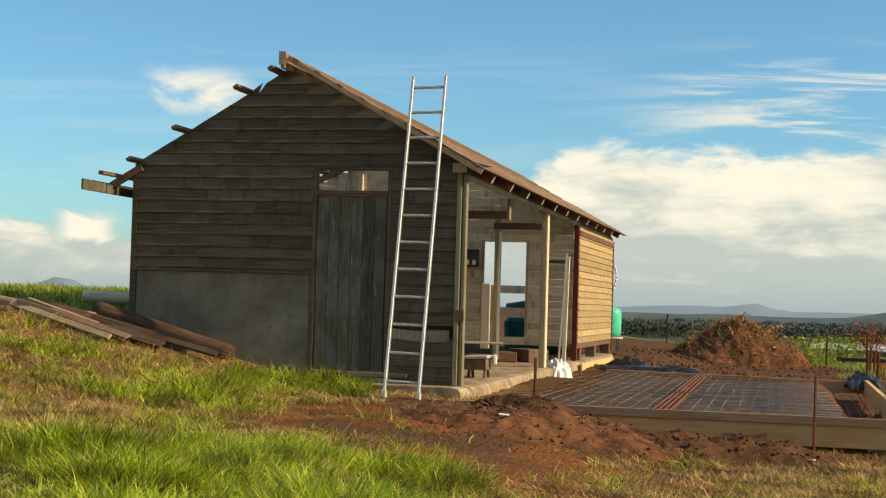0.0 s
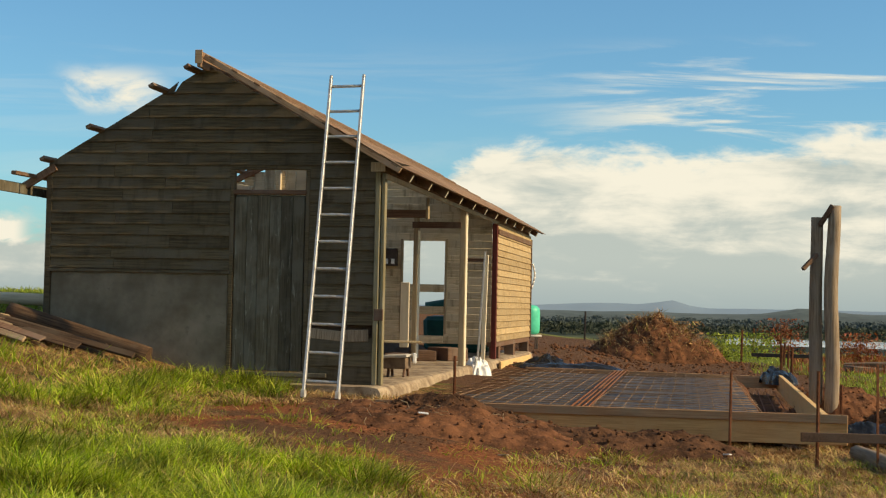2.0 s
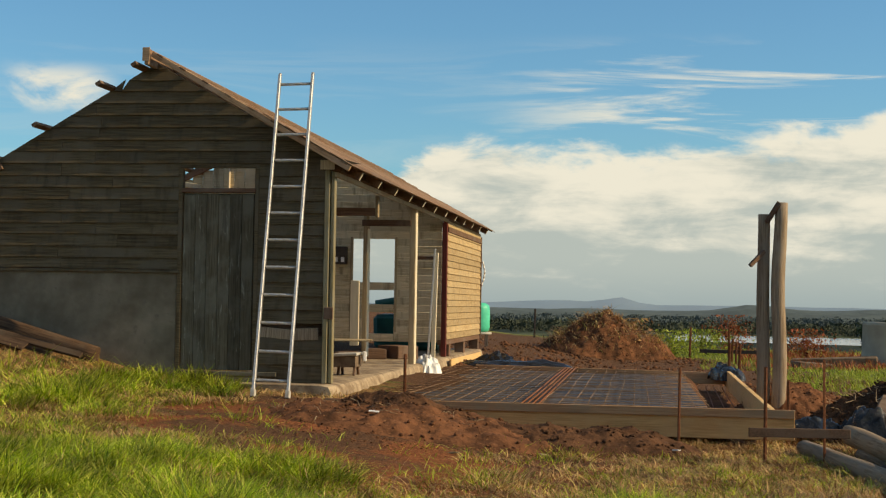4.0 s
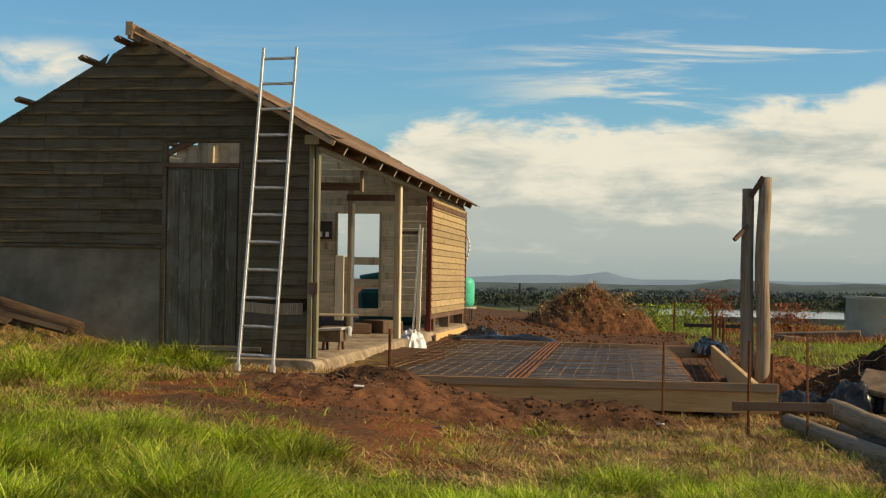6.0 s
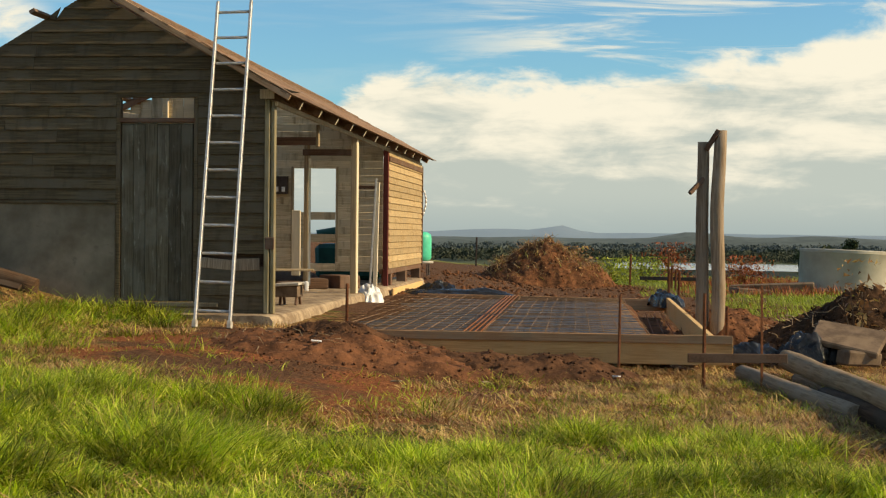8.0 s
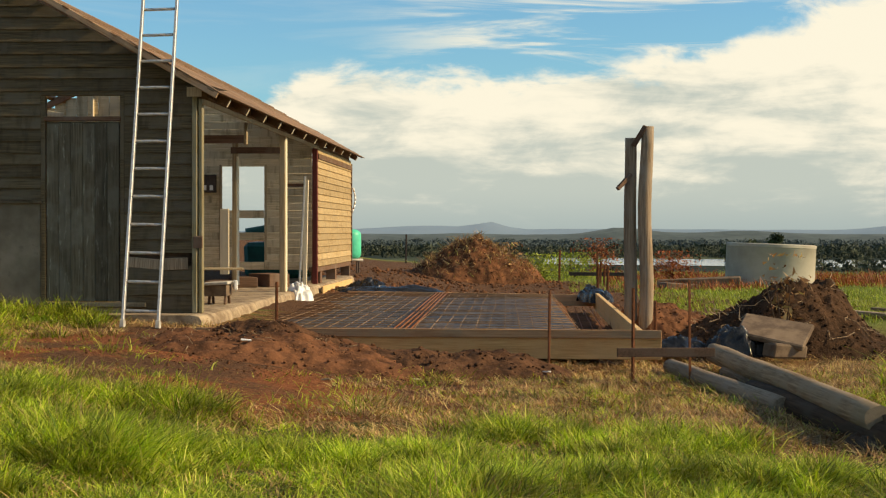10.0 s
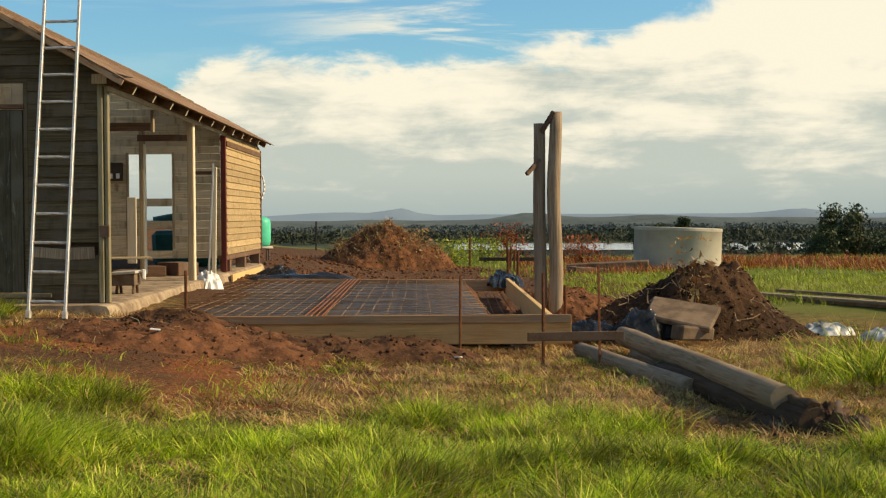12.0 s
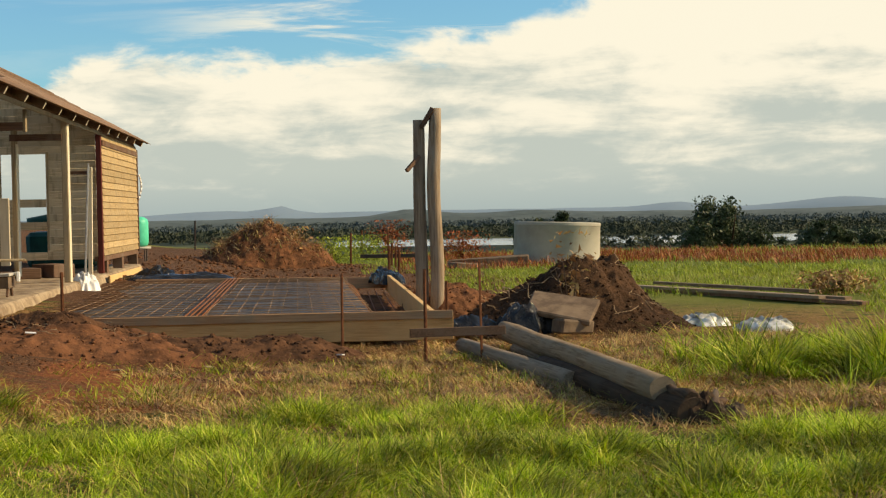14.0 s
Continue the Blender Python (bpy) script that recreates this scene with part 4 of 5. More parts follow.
crumple("plastic_sheeting", M_BLACK, (6.0, 15.35, -0.32), 0.36, 0.30, 0.34, "crumpled shiny black plastic on the rubble", "plastic sheeting", 1.0)
crumple("plastic_sheeting", M_BLACK, (5.42, 15.6, -0.32), 0.34, 0.26, 0.22, "black plastic bunched beside the form end", "plastic sheeting", 4.0)
crumple("plastic_sheeting", M_BLACK, (6.95, 24.3, -0.16), 0.26, 0.55, 0.28, "dark plastic bunched on the form corner", "plastic sheeting", 7.0)
crumple("plastic_sheeting", M_BLACK, tuple(W(1.0, 10.4, -0.16)), 1.3, 0.5, 0.20, "edge of black membrane folded up on soil", "plastic sheeting", 9.0)
crumple("plastic_sheeting", M_BLACK, tuple(W(0.75, 11.2, -0.12)), 0.4, 0.3, 0.26, "small black plastic bundle by the slab", "plastic sheeting", 11.0)
crumple("plastic_bag", M_WHITE, tuple(W(0.15, 6.6, -0.13)), 0.22, 0.55, 0.36, "crumpled white plastic bag over the floor edge", "plastic bag", 13.0)
crumple("wrapped_package", M_WRAP, (8.50, 15.95, -0.43), 0.34, 0.24, 0.20, "bundle wrapped in clear and black plastic", "package", 15.0, turn=-30)
crumple("wrapped_package", M_WRAP, (8.88, 15.08, -0.43), 0.36, 0.26, 0.20, "bundle wrapped in torn white plastic", "package", 18.0, turn=-30)


for k, (x, y, rx, ry, h) in enumerate(CRUMBLE):
    crumple("rotten_wood", M_ROT, (x, y, ground_z(x, y) - 0.03), rx, ry, h, "crumbled dark rotten wood at the log end", "rotten wood", 21.0 + k * 3)


def chunk(p, size, turn, label, seed):
    ob = part("concrete_lump", slab_mesh(*size, 0.02, 0.05), M_SLABBIT)
    ob.matrix_world = pose(*p, *turn)
    return tagged(ob, label, "concrete lump", "broken slabs")


chunk((6.42, 15.3, -0.05), (0.74, 0.60, 0.06), (17, 9, -32), "tilted broken slab of concrete on soil", 1)
chunk((6.42, 15.02, -0.24), (0.42, 0.25, 0.16), (4, 3, 10), "broken concrete block under a tilted slab", 2)
chunk((13.15, 36.3, -0.30), (2.1, 0.45, 0.24), (3, -2, -20), "long dark concrete beam lying before the tank", 3)
chunk((12.2, 35.2, -0.36), (0.9, 0.5, 0.2), (0, 4, 5), "grey concrete lump lying on the paddock", 4)


# ---- odds and ends inside the open bay and behind the shed ----
def box_thing(name, lo, hi, mat, label, category, turn=0.0):
    size = [b - a for a, b in zip(lo, hi)]
    ob = part(name, slab_mesh(*size, 0.012, 0.004), mat)
    mid = [(a + b) / 2 for a, b in zip(lo, hi)]
    ob.matrix_world = HM @ pose(*mid, 0, 0, turn)
    return tagged(ob, label, category)


def open_bay():
    # cardboard box on small legs, its flaps built as one lid
    blk = thing("carton", HM, "carton with a pale lid on trestles", "block")
    piece("body", M_SLABBIT, blk, (-0.36, 1.9, 0.20), (-0.07, 2.30, 0.34))
    piece("lid", M_BLOCK, blk, (-0.38, 1.86, 0.344), (-0.05, 2.33, 0.38), (0, -3, 0))
    for u in (-0.32, -0.11):
        bar("leg", M_BEAM, blk, (u, 2.0, FLOOR_Z), (u, 2.05, 0.195), 0.03, 0.05)
        bar("leg", M_BEAM, blk, (u, 2.3, FLOOR_Z), (u, 2.25, 0.195), 0.03, 0.05)
    tag = box_thing("paper_bag", (-0.03, 2.1, 0.27), (0.02, 2.22, 0.40), M_WHITE, "small torn white paper sack by the carton", "paper sack", 15)
    box_thing("trestle_board", (-0.9, 2.4, 0.52), (0.02, 2.6, 0.55), M_STUD, "pale board laid across the bay", "board", 12)
    meter = thing("meter_box", HM, "old black electric meter on the boards", "meter box")
    piece("case", M_DARKIRON, meter, (-2.05, 9.28, 1.72), (-1.76, 9.395, 2.04))
    for u in (-1.98, -1.86):
        piece("fuse", M_WHITE, meter, (u, 9.262, 1.76), (u + 0.06, 9.279, 1.85))
    for k in range(3):
        box_thing("timber_offcut", (-1.5 + 0.35 * k, 7.2 + 0.3 * k, FLOOR_Z), (-1.2 + 0.4 * k, 7.9 + 0.3 * k, FLOOR_Z + 0.12 + 0.05 * k), M_BEAM, "dark timber offcut on the shed floor", "timber offcut", 20 * k)
    ww = thing("conduit", HM, "grey cable loop hanging off the far corner", "conduit")
    pts = [(0.10 + 0.05 * math.sin(k * 0.6), 14.58, 1.95 - 0.09 * k) for k in range(7)]
    for a, b in zip(pts, pts[1:]):
        rod("tube", M_WHITE, ww, a, b, 0.02, sides=6)


open_bay()


def inner_partition():
    """Boards and a pale stud of a cross wall, seen through the vent over the door."""
    for k in range(12):
        u = -2.95 + 0.15 * k
        top = min(3.02, 2.71 + (u + 2.80) * 0.45)
        piece("partition_board", M_INNER, shed, (u, 3.0, 1.9), (u + 0.146, 3.02, top))
    piece("partition_stud", M_CREAM, shed, (-2.135, 2.95, 1.9), (-2.105, 2.998, 3.0))
    bar("partition_rake", M_BEAM, shed, (-2.95, 2.98, 2.64), (-2.25, 2.98, 2.955), 0.04, 0.06)
    # added cream strip stands in for a sunlit patch low in the vent
    piece("partition_plate", M_CREAM, shed, (-2.95, 2.90, 2.60), (-2.50, 2.96, 2.67), (0, 8, 0))


inner_partition()


def build_drum():
    ob = thing("green_drum", HM @ pose(-0.60, 20.0, -0.28), "mint green plastic drum on a stand", "drum")
    prof = [(0.0, 0.62), (0.20, 0.62), (0.26, 0.66), (0.28, 0.74), (0.28, 1.2), (0.26, 1.28), (0.18, 1.34), (0.0, 1.36)]
    seg = 24
    vs, fs = [], []
    for r, z in prof:
        for k in range(seg):
            t = 2 * math.pi * k / seg
            vs.append((r * math.cos(t), r * math.sin(t), z))
    for i in range(len(prof) - 1):
        for k in range(seg):
            k2 = (k + 1) % seg
            fs.append((i * seg + k, i * seg + k2, (i + 1) * seg + k2, (i + 1) * seg + k))
    part("tank_body", (vs, fs), M_GREEN, ob, smooth_shade=True)
    for u in (-0.2, 0.2):
        for v in (-0.2, 0.2):
            rod("leg", M_DARKIRON, ob, (u, v, -0.2), (u, v, 0.62), 0.02)
    rod("shelf", M_BLOCK, ob, (0, 0, 0.56), (0, 0, 0.615), 0.33, sides=20)
    tarp = thing("tarpaulin_roll", HM @ pose(-0.9, 12.4, 1.05), "dark green tarpaulin slung behind the wall", "tarpaulin")
    rod("roll", M_TARP, tarp, (-0.9, 0, -0.08), (0.6, 0.3, 0.12), 0.12, 0.10, 12, 8, 0.05, 0.3, 2.0)
    dk = thing("machine_cover", HM @ pose(-1.2, 12.6, 0.1), "dark covered machine standing behind the wall", "machine")
    piece("cover", M_TARP, dk, (-0.6, -0.4, 0.0), (0.7, 0.4, 0.72), c=0.08, wobble=0.04)


build_drum()


# ---- vegetation ----
def tri_mesh(name, verts, tris, mat, label, category):
    me = bpy.data.meshes.new(name)
    me.vertices.add(len(verts))
    me.vertices.foreach_set("co", np.asarray(verts, np.float32).ravel())
    me.loops.add(len(tris) * 3)
    me.loops.foreach_set("vertex_index", np.asarray(tris, np.int32).ravel())
    me.polygons.add(len(tris))
    me.polygons.foreach_set("loop_start", np.arange(0, len(tris) * 3, 3, dtype=np.int32))
    me.update(calc_edges=True)
    me.materials.append(mat)
    ob = new(name, me)
    return tagged(ob, label, category, kind="stuff")


def blades(roots, height, width, heading, lean, droop):
    """Curved tapering blades, seven corners and five triangles each."""
    n = len(roots)
    f = np.array([0.0, 0.35, 0.7, 1.0])
    dirs = np.stack([np.cos(heading), np.sin(heading), np.zeros(n)], 1)
    sides = np.stack([-np.sin(heading), np.cos(heading), np.zeros(n)], 1)
    spin = np.random.uniform(-0.9, 0.9, n)
    sides = sides * np.cos(spin)[:, None] + dirs * np.sin(spin)[:, None]
    out = []
    for k, t in enumerate(f):
        c = roots + dirs * (height * (lean * t + droop * t * t))[:, None]
        c[:, 2] += height * (t - 0.45 * droop * t * t)
        w = width * (1.0, 0.9, 0.6, 0.0)[k] * 0.5
        if k < 3:
            out += [c - sides * w[:, None], c + sides * w[:, None]]
        else:
            out.append(c)
    verts = np.stack(out, 1).reshape(-1, 3)
    base = (np.arange(n) * 7)[:, None, None]
    tri = np.array([[0, 1, 3], [0, 3, 2], [2, 3, 5], [2, 5, 4], [4, 5, 6]])[None]
    return verts, (base + tri).reshape(-1, 3)


def leafy(name, colours, through_share=0.35):
    """Blades and leaves: a hue of its own for each, some light through."""
    m = bpy.data.materials.new(name)
    m.use_nodes = True
    g = Nodes(m.node_tree)
    geo = g.add("ShaderNodeNewGeometry")
    rnd = geo.outputs["Random Per Island"]
    ramp = g.add("ShaderNodeValToRGB", ins={0: rnd})
    for k, c in enumerate(colours):
        e = ramp.color_ramp.elements[k] if k < 2 else ramp.color_ramp.elements.new(1.0)
        e.position, e.color = k / (len(colours) - 1), rgb(c)
    patch = g.noise(geo.outputs["Position"], 2.6, 4.0, 0.62)
    col = g.add("ShaderNodeHueSaturation", ins={"Color": ramp.outputs[0], "Value": g.step(patch, 0.36, 0.64, 0.5, 1.45), "Hue": g.step(patch, 0.3, 0.7, 0.488, 0.505)}).outputs[0]
    d = g.add("ShaderNodeBsdfPrincipled", ins={"Base Color": col, "Roughness": 0.55, "Specular IOR Level": 0.25})
    t = g.add("ShaderNodeBsdfTranslucent", ins={"Color": col})
    mx = g.add("ShaderNodeMixShader", ins={0: through_share, 1: d.outputs[0], 2: t.outputs[0]})
    g.add("ShaderNodeOutputMaterial", ins={"Surface": mx.outputs[0]})
    return m


M_GRASS = leafy("fresh grass", [(0.06, 0.11, 0.007), (0.22, 0.33, 0.014), (0.42, 0.51, 0.03), (0.64, 0.60, 0.13)], 0.36)
M_STRAW = leafy("dry grass", [(0.20, 0.095, 0.035), (0.36, 0.20, 0.075), (0.58, 0.39, 0.17), (0.22, 0.22, 0.04)], 0.2)
M_FIELD = leafy("paddock grass", [(0.13, 0.19, 0.018), (0.25, 0.32, 0.03), (0.38, 0.40, 0.065)])
M_RUDDY = leafy("red seeding grass", [(0.17, 0.04, 0.013), (0.29, 0.075, 0.022), (0.33, 0.14, 0.04)], 0.2)
M_LEAF = leafy("dark leaves", [(0.032, 0.048, 0.018), (0.05, 0.07, 0.026), (0.08, 0.10, 0.04)], 0.1)


def polar(n, a0, a1, d0, d1):
    a = np.radians(np.random.uniform(a0, a1, n))
    d = np.sqrt(np.random.uniform(d0 * d0, d1 * d1, n))
    return d * np.sin(a), d * np.cos(a)


def grow(name, xs, ys, keep, tall, width, mat, label, lean=0.25, droop=0.45, clump=0.55):
    """Grass where keep(x, y) lets it; heights and headings run together in tufts."""
    pts, hs, hd = [], [], []
    for x, y in zip(xs.tolist(), ys.tolist()):
        k = keep(x, y)
        if k <= 0 or random.random() > k:
            continue
        c = noise.noise((x * 1.9, y * 1.9, 2.0)) + 0.6 * noise.noise((x * 4.6, y * 4.6, 5.0))
        if c < -0.35 and random.random() < 0.75:
            continue
        pts.append((x, y, ground_z(x, y) - 0.015))
        hs.append(max(0.25, 0.72 + clump * c) * random.uniform(0.55, 1.25))
        hd.append(3.0 * noise.noise((x * 0.8, y * 0.8, 9.0)) + random.gauss(0, 1.2) + 2.6)
    n = len(pts)
    h = np.array(hs) * tall
    v, t = blades(np.array(pts), h, np.random.uniform(0.6, 1.3, n) * width, np.array(hd), np.random.uniform(0.0, 2 * lean, n), np.random.uniform(0.1, 2 * droop, n))
    return tri_mesh(name, v, t, mat, label, "grass")


def uv_of(x, y):
    p = HI @ Vector((x, y, 0))
    return p.x, p.y


def bare_patch(x, y):
    """How far a spot lies inside the bare worked earth: above 0 is bare."""
    u, v = uv_of(x, y)
    if v > -0.2 and u > -0.2 and v < 12 and u < 7.5:
        return 1.0
    n = 0.5 * noise.noise((x * 0.9, y * 0.9, 3.0)) + 0.3 * noise.noise((x * 2.6, y * 2.6, 3.0))
    return 1.0 - math.hypot((u - 1.0) / 2.2, (v + 3.3) / 3.0) + n


def lush(x, y):
    d = math.hypot(x, y)
    a = math.degrees(math.atan2(x, y))
    edge = 10.1 + 1.5 * noise.noise((x * 0.6, y * 0.6, 1.0)) - (0.6 if a > 22 else 0.0) + (1.0 if a < 1 else 0.0)
    if d > edge or bare_patch(x, y) > -0.1:
        return 0.0
    if 25 < a < 29.3 and d > 8.2:
        return 0.12
    return min(1.0, (edge - d) * 2.2)


def tufts(name, xs, ys, keep, tall, width, mat, label, most=70, spread=0.10):
    """Grass in tussocks: the blades of each lean out from its heart."""
    pts, hs, hd, ln = [], [], [], []
    for x, y in zip(xs.tolist(), ys.tolist()):
        k = keep(x, y)
        if k <= 0 or random.random() > k:
            continue
        big = 0.66 + 1.15 * noise.noise((x * 1.1, y * 1.1, 2.0)) + random.uniform(-0.25, 0.35)
        big = min(1.5, max(0.28, big))
        tilt = 3.0 * noise.noise((x * 0.5, y * 0.5, 9.0))
        for _ in range(int(most * random.uniform(0.4, 1.0) * (0.5 + 0.5 * big))):
            a, r = random.uniform(0, 6.283), abs(random.gauss(0, spread * (0.6 + 0.6 * big)))
            px, py = x + r * math.cos(a), y + r * math.sin(a)
            pts.append((px, py, 0.0))
            hs.append(big * random.uniform(0.45, 1.2))
            hd.append(a + random.gauss(0, 0.8) if random.random() < 0.7 else tilt + random.gauss(0, 1.2))
            ln.append(0.05 + 1.3 * r + random.uniform(0, 0.5))
    p = np.array(pts)
    p[:, 2] = [ground_z(q[0], q[1]) - 0.015 for q in pts]
    n = len(pts)
    v, t = blades(p, np.array(hs) * tall, np.random.uniform(0.6, 1.3, n) * width, np.array(hd), np.array(ln), np.random.uniform(0.1, 1.3, n))
    return tri_mesh(name, v, t, mat, label, "grass")


xs, ys = polar(6200, -19, 37, 5.0, 12.4)
tufts("grass", xs, ys, lush, 0.19, 0.0076, M_GRASS, "long lush green grass in tufts", 92, 0.085)
xs, ys = polar(3400, -19, 37, 8.6, 15.0)
tufts("short_grass", xs, ys, lambda x, y: (0.16 if bare_patch(x, y) < 0.75 and uv_of(x, y)[1] < -1.8 else 0.0) if bare_patch(x, y) > 0.0 else 0.0 if uv_of(x, y)[1] > -1.2 else 0.6 + 0.9 * noise.noise((x * 0.9, y * 0.9, 12.0)), 0.12, 0.007, M_GRASS, "short green grass among the straw", 34, 0.13)
xs, ys = polar(500, -19, 37, 5.0, 12.4)
tufts("pale_grass", xs, ys, lush, 0.21, 0.007, M_STRAW, "dry pale stalks among the lush grass", 22, 0.16)


def bank(x, y):
    u, v = uv_of(x, y)
    if not (-9 < u < -0.55 and -4.4 < v < -0.22):
        return 0.0
    if u < -2.2 and v > -2.2:
        return 0.04
    s = 0.75 + 1.3 * noise.noise((x * 0.75, y * 0.75, 6.0)) + 0.25 * (u + 3)
    near = 1.0 if v > -2.0 else 0.55
    return max(0.04, min(0.8, 0.6 * near * s)) if bare_patch(x, y) < 0.05 else 0.0


xs, ys = polar(4200, -19, 2, 11.5, 19.5)
tufts("bank_grass", xs, ys, bank, 0.24, 0.010, M_GRASS, "green grass growing along the bank by the shed", 40)


def dry(x, y):
    d = math.hypot(x, y)
    b = bare_patch(x, y)
    u, v = uv_of(x, y)
    if b > 0.12 or (v > -0.25 and u > -4.2):
        return 0.0
    if d < 10.0:
        return 0.25
    return 0.8 if b < -0.15 else 0.35


xs, ys = polar(210000, -19, 37, 7.0, 19.0)
grow("dry_grass", xs, ys, dry, 0.12, 0.009, M_STRAW, "short dry straw and cut grass on the ground", 0.7, 0.8)


def dead(x, y):
    u, v = uv_of(x, y)
    if bare_patch(x, y) > 0.1 or (v > -0.3 and u > -4.3):
        return 0.0
    return max(0.0, 0.25 + 1.4 * noise.noise((x * 0.9, y * 0.9, 21.0)))


xs, ys = polar(5200, -19, 37, 9.0, 17.5)
tufts("dead_grass", xs, ys, dead, 0.13, 0.009, M_STRAW, "matted tufts of dead brown grass", 36, 0.12)


def tuft_patch(x, y):
    return max(0.0, 1.15 - math.hypot((x - 7.5) / 1.25, (y - 11.3) / 1.5) + 0.25 * noise.noise((x, y, 0)))


xs = np.random.uniform(5.8, 9.4, 1300)
ys = np.random.uniform(9.0, 13.6, 1300)
tufts("grass_clump", xs, ys, tuft_patch, 0.50, 0.011, M_GRASS, "dense clump of tall bright green grass", 70)


def field(x, y):
    d = math.hypot(x, y)
    a = math.degrees(math.atan2(x, y))
    if a < 13 or (d < 24.0 and a < 34) or (a < 15 and d < 41) or (a + 5 * noise.noise((x * 0.35, y * 0.35, 30.0)) < 18.5 and d < 35):
        return 0.0
    return 0.85 if d < 36 or a < 14 else 0.25


xs, ys = polar(95000, 5.5, 37, 20.5, 52)
grow("paddock_grass", xs, ys, field, 0.19, 0.016, M_FIELD, "rough green paddock grass past the mounds", 0.2, 0.4)


def ruddy(x, y):
    d = math.hypot(x, y)
    return 0.9 if 37 < d + 4 * noise.noise((x * 0.2, y * 0.2, 4)) < 47 and noise.noise((x * 0.25, y * 0.25, 8)) > -0.25 else 0.0


xs, ys = polar(30000, 16.5, 37, 33, 52)
grow("seeding_grass", xs, ys, ruddy, 0.30, 0.020, M_RUDDY, "band of tall red seeding grass", 0.15, 0.25)
xs, ys = polar(20000, -19, -9, 19.5, 40)
grow("hill_grass", xs, ys, lambda x, y: 0.9, 0.22, 0.02, M_FIELD, "rough grass on the rise behind the logs", 0.2, 0.4)


def clods(name, spots, mat, label):
    """Broken lumps of soil, strewn."""
    vs, fs = [], []
    bm = bmesh.new()
    bmesh.ops.create_icosphere(bm, subdivisions=1, radius=1.0)
    base = [v.co.copy() for v in bm.verts]
    quads = [tuple(v.index for v in f.verts) for f in bm.faces]
    bm.free()
    for x, y, z, r in spots:
        o = len(vs)
        m = Euler((random.uniform(0, 6), random.uniform(0, 6), random.uniform(0, 6))).to_matrix()
        for c in base:
            p = m @ (c * r * random.uniform(0.55, 1.15))
            vs.append((x + p.x, y + p.y, z + p.z * 0.8))
        fs += [tuple(o + k for k in q) for q in quads]
    ob = part(name, (vs, fs), mat, smooth_shade=True)
    return tagged(ob, label, "soil clods", kind="stuff")


spots, dark_spots, sod_spots = [], [], []
for k in range(1500):
    x, y = random.gauss(1.6, 1.5), random.gauss(14.0, 0.8)
    if bare_patch(x, y) > -0.1:
        spots.append((x, y, ground_z(x, y) + 0.0, random.choice((0.006, 0.008, 0.010, 0.018))))
for k in range(500):
    x, y = random.gauss(3.0, 1.2), random.gauss(13.6, 0.5)
    spots.append((x, y, ground_z(x, y) + 0.0, random.choice((0.007, 0.010, 0.016))))
for k in range(1700):
    x, y = random.uniform(2.5, 10.5), random.uniform(26.5, 42.0)
    spots.append((x, y, ground_z(x, y), random.choice((0.02, 0.03, 0.045, 0.07))))
for hx, hy, pts, mt in HEAPS:
    far = hy > 30
    for k in range(1800 if mt is M_DIRTDARK else 700):
        p = random.choice(pts)
        r = random.choice((0.006, 0.008, 0.012, 0.017, 0.026)) * (1.6 if far else 1.0)
        (spots if mt is M_DIRT else sod_spots if mt is M_SOIL else dark_spots).append((hx + p[0] + random.uniform(-0.03, 0.03), hy + p[1] + random.uniform(-0.03, 0.03), p[2] - r * 0.1, r))
clods("dark_clods", dark_spots, M_DIRTDARK, "loose clods of dark topsoil strewn about")
clods("sod_clods", sod_spots, M_SOIL, "crumbs of brown soil on the low mounds")
clods("soil_clods", spots, M_DIRT, "loose clods of red soil strewn about")


# ---- distance: valley woods, river, hills ----
def lump_cloud(spots, squash=0.8):
    """Crowns as joined rough lumps, for woods too far to tell apart."""
    per = 96
    n = len(spots)
    c = np.array([q[:3] for q in spots]).repeat(per, 0)
    size = np.array([(q[3], q[3], q[4]) for q in spots]).repeat(per, 0)
    d = np.random.normal(size=(n * per, 3))
    d /= np.linalg.norm(d, axis=1)[:, None]
    p = c + d * size * np.random.uniform(0.6, 1.0, n * per)[:, None]
    s = size[:, 2:3] * np.random.uniform(0.10, 0.24, n * per)[:, None]
    d1, d2 = np.random.normal(size=(n * per, 3)), np.random.normal(size=(n * per, 3))
    vs = np.stack([p + d1 * s, p - d1 * s * 0.5 + d2 * s * 0.6, p - d2 * s], 1).reshape(-1, 3)
    return vs, np.arange(n * per * 3).reshape(-1, 3)


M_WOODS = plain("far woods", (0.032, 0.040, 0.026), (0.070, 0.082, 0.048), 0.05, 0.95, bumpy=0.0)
# the hills' base colour has the blue of distance haze put into it
M_HILLS = plain("haze-blue far hills", (0.17, 0.24, 0.30), (0.21, 0.28, 0.34), 0.002, 1.0, bumpy=0.0)
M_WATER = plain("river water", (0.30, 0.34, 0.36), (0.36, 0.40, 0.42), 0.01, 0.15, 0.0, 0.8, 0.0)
# paler, bluer copy of the woods colour, with distance haze painted in
M_FARWOODS = plain("haze-greyed woods", (0.055, 0.075, 0.075), (0.095, 0.12, 0.115), 0.03, 0.95, bumpy=0.0)
spots, far_spots = [], []
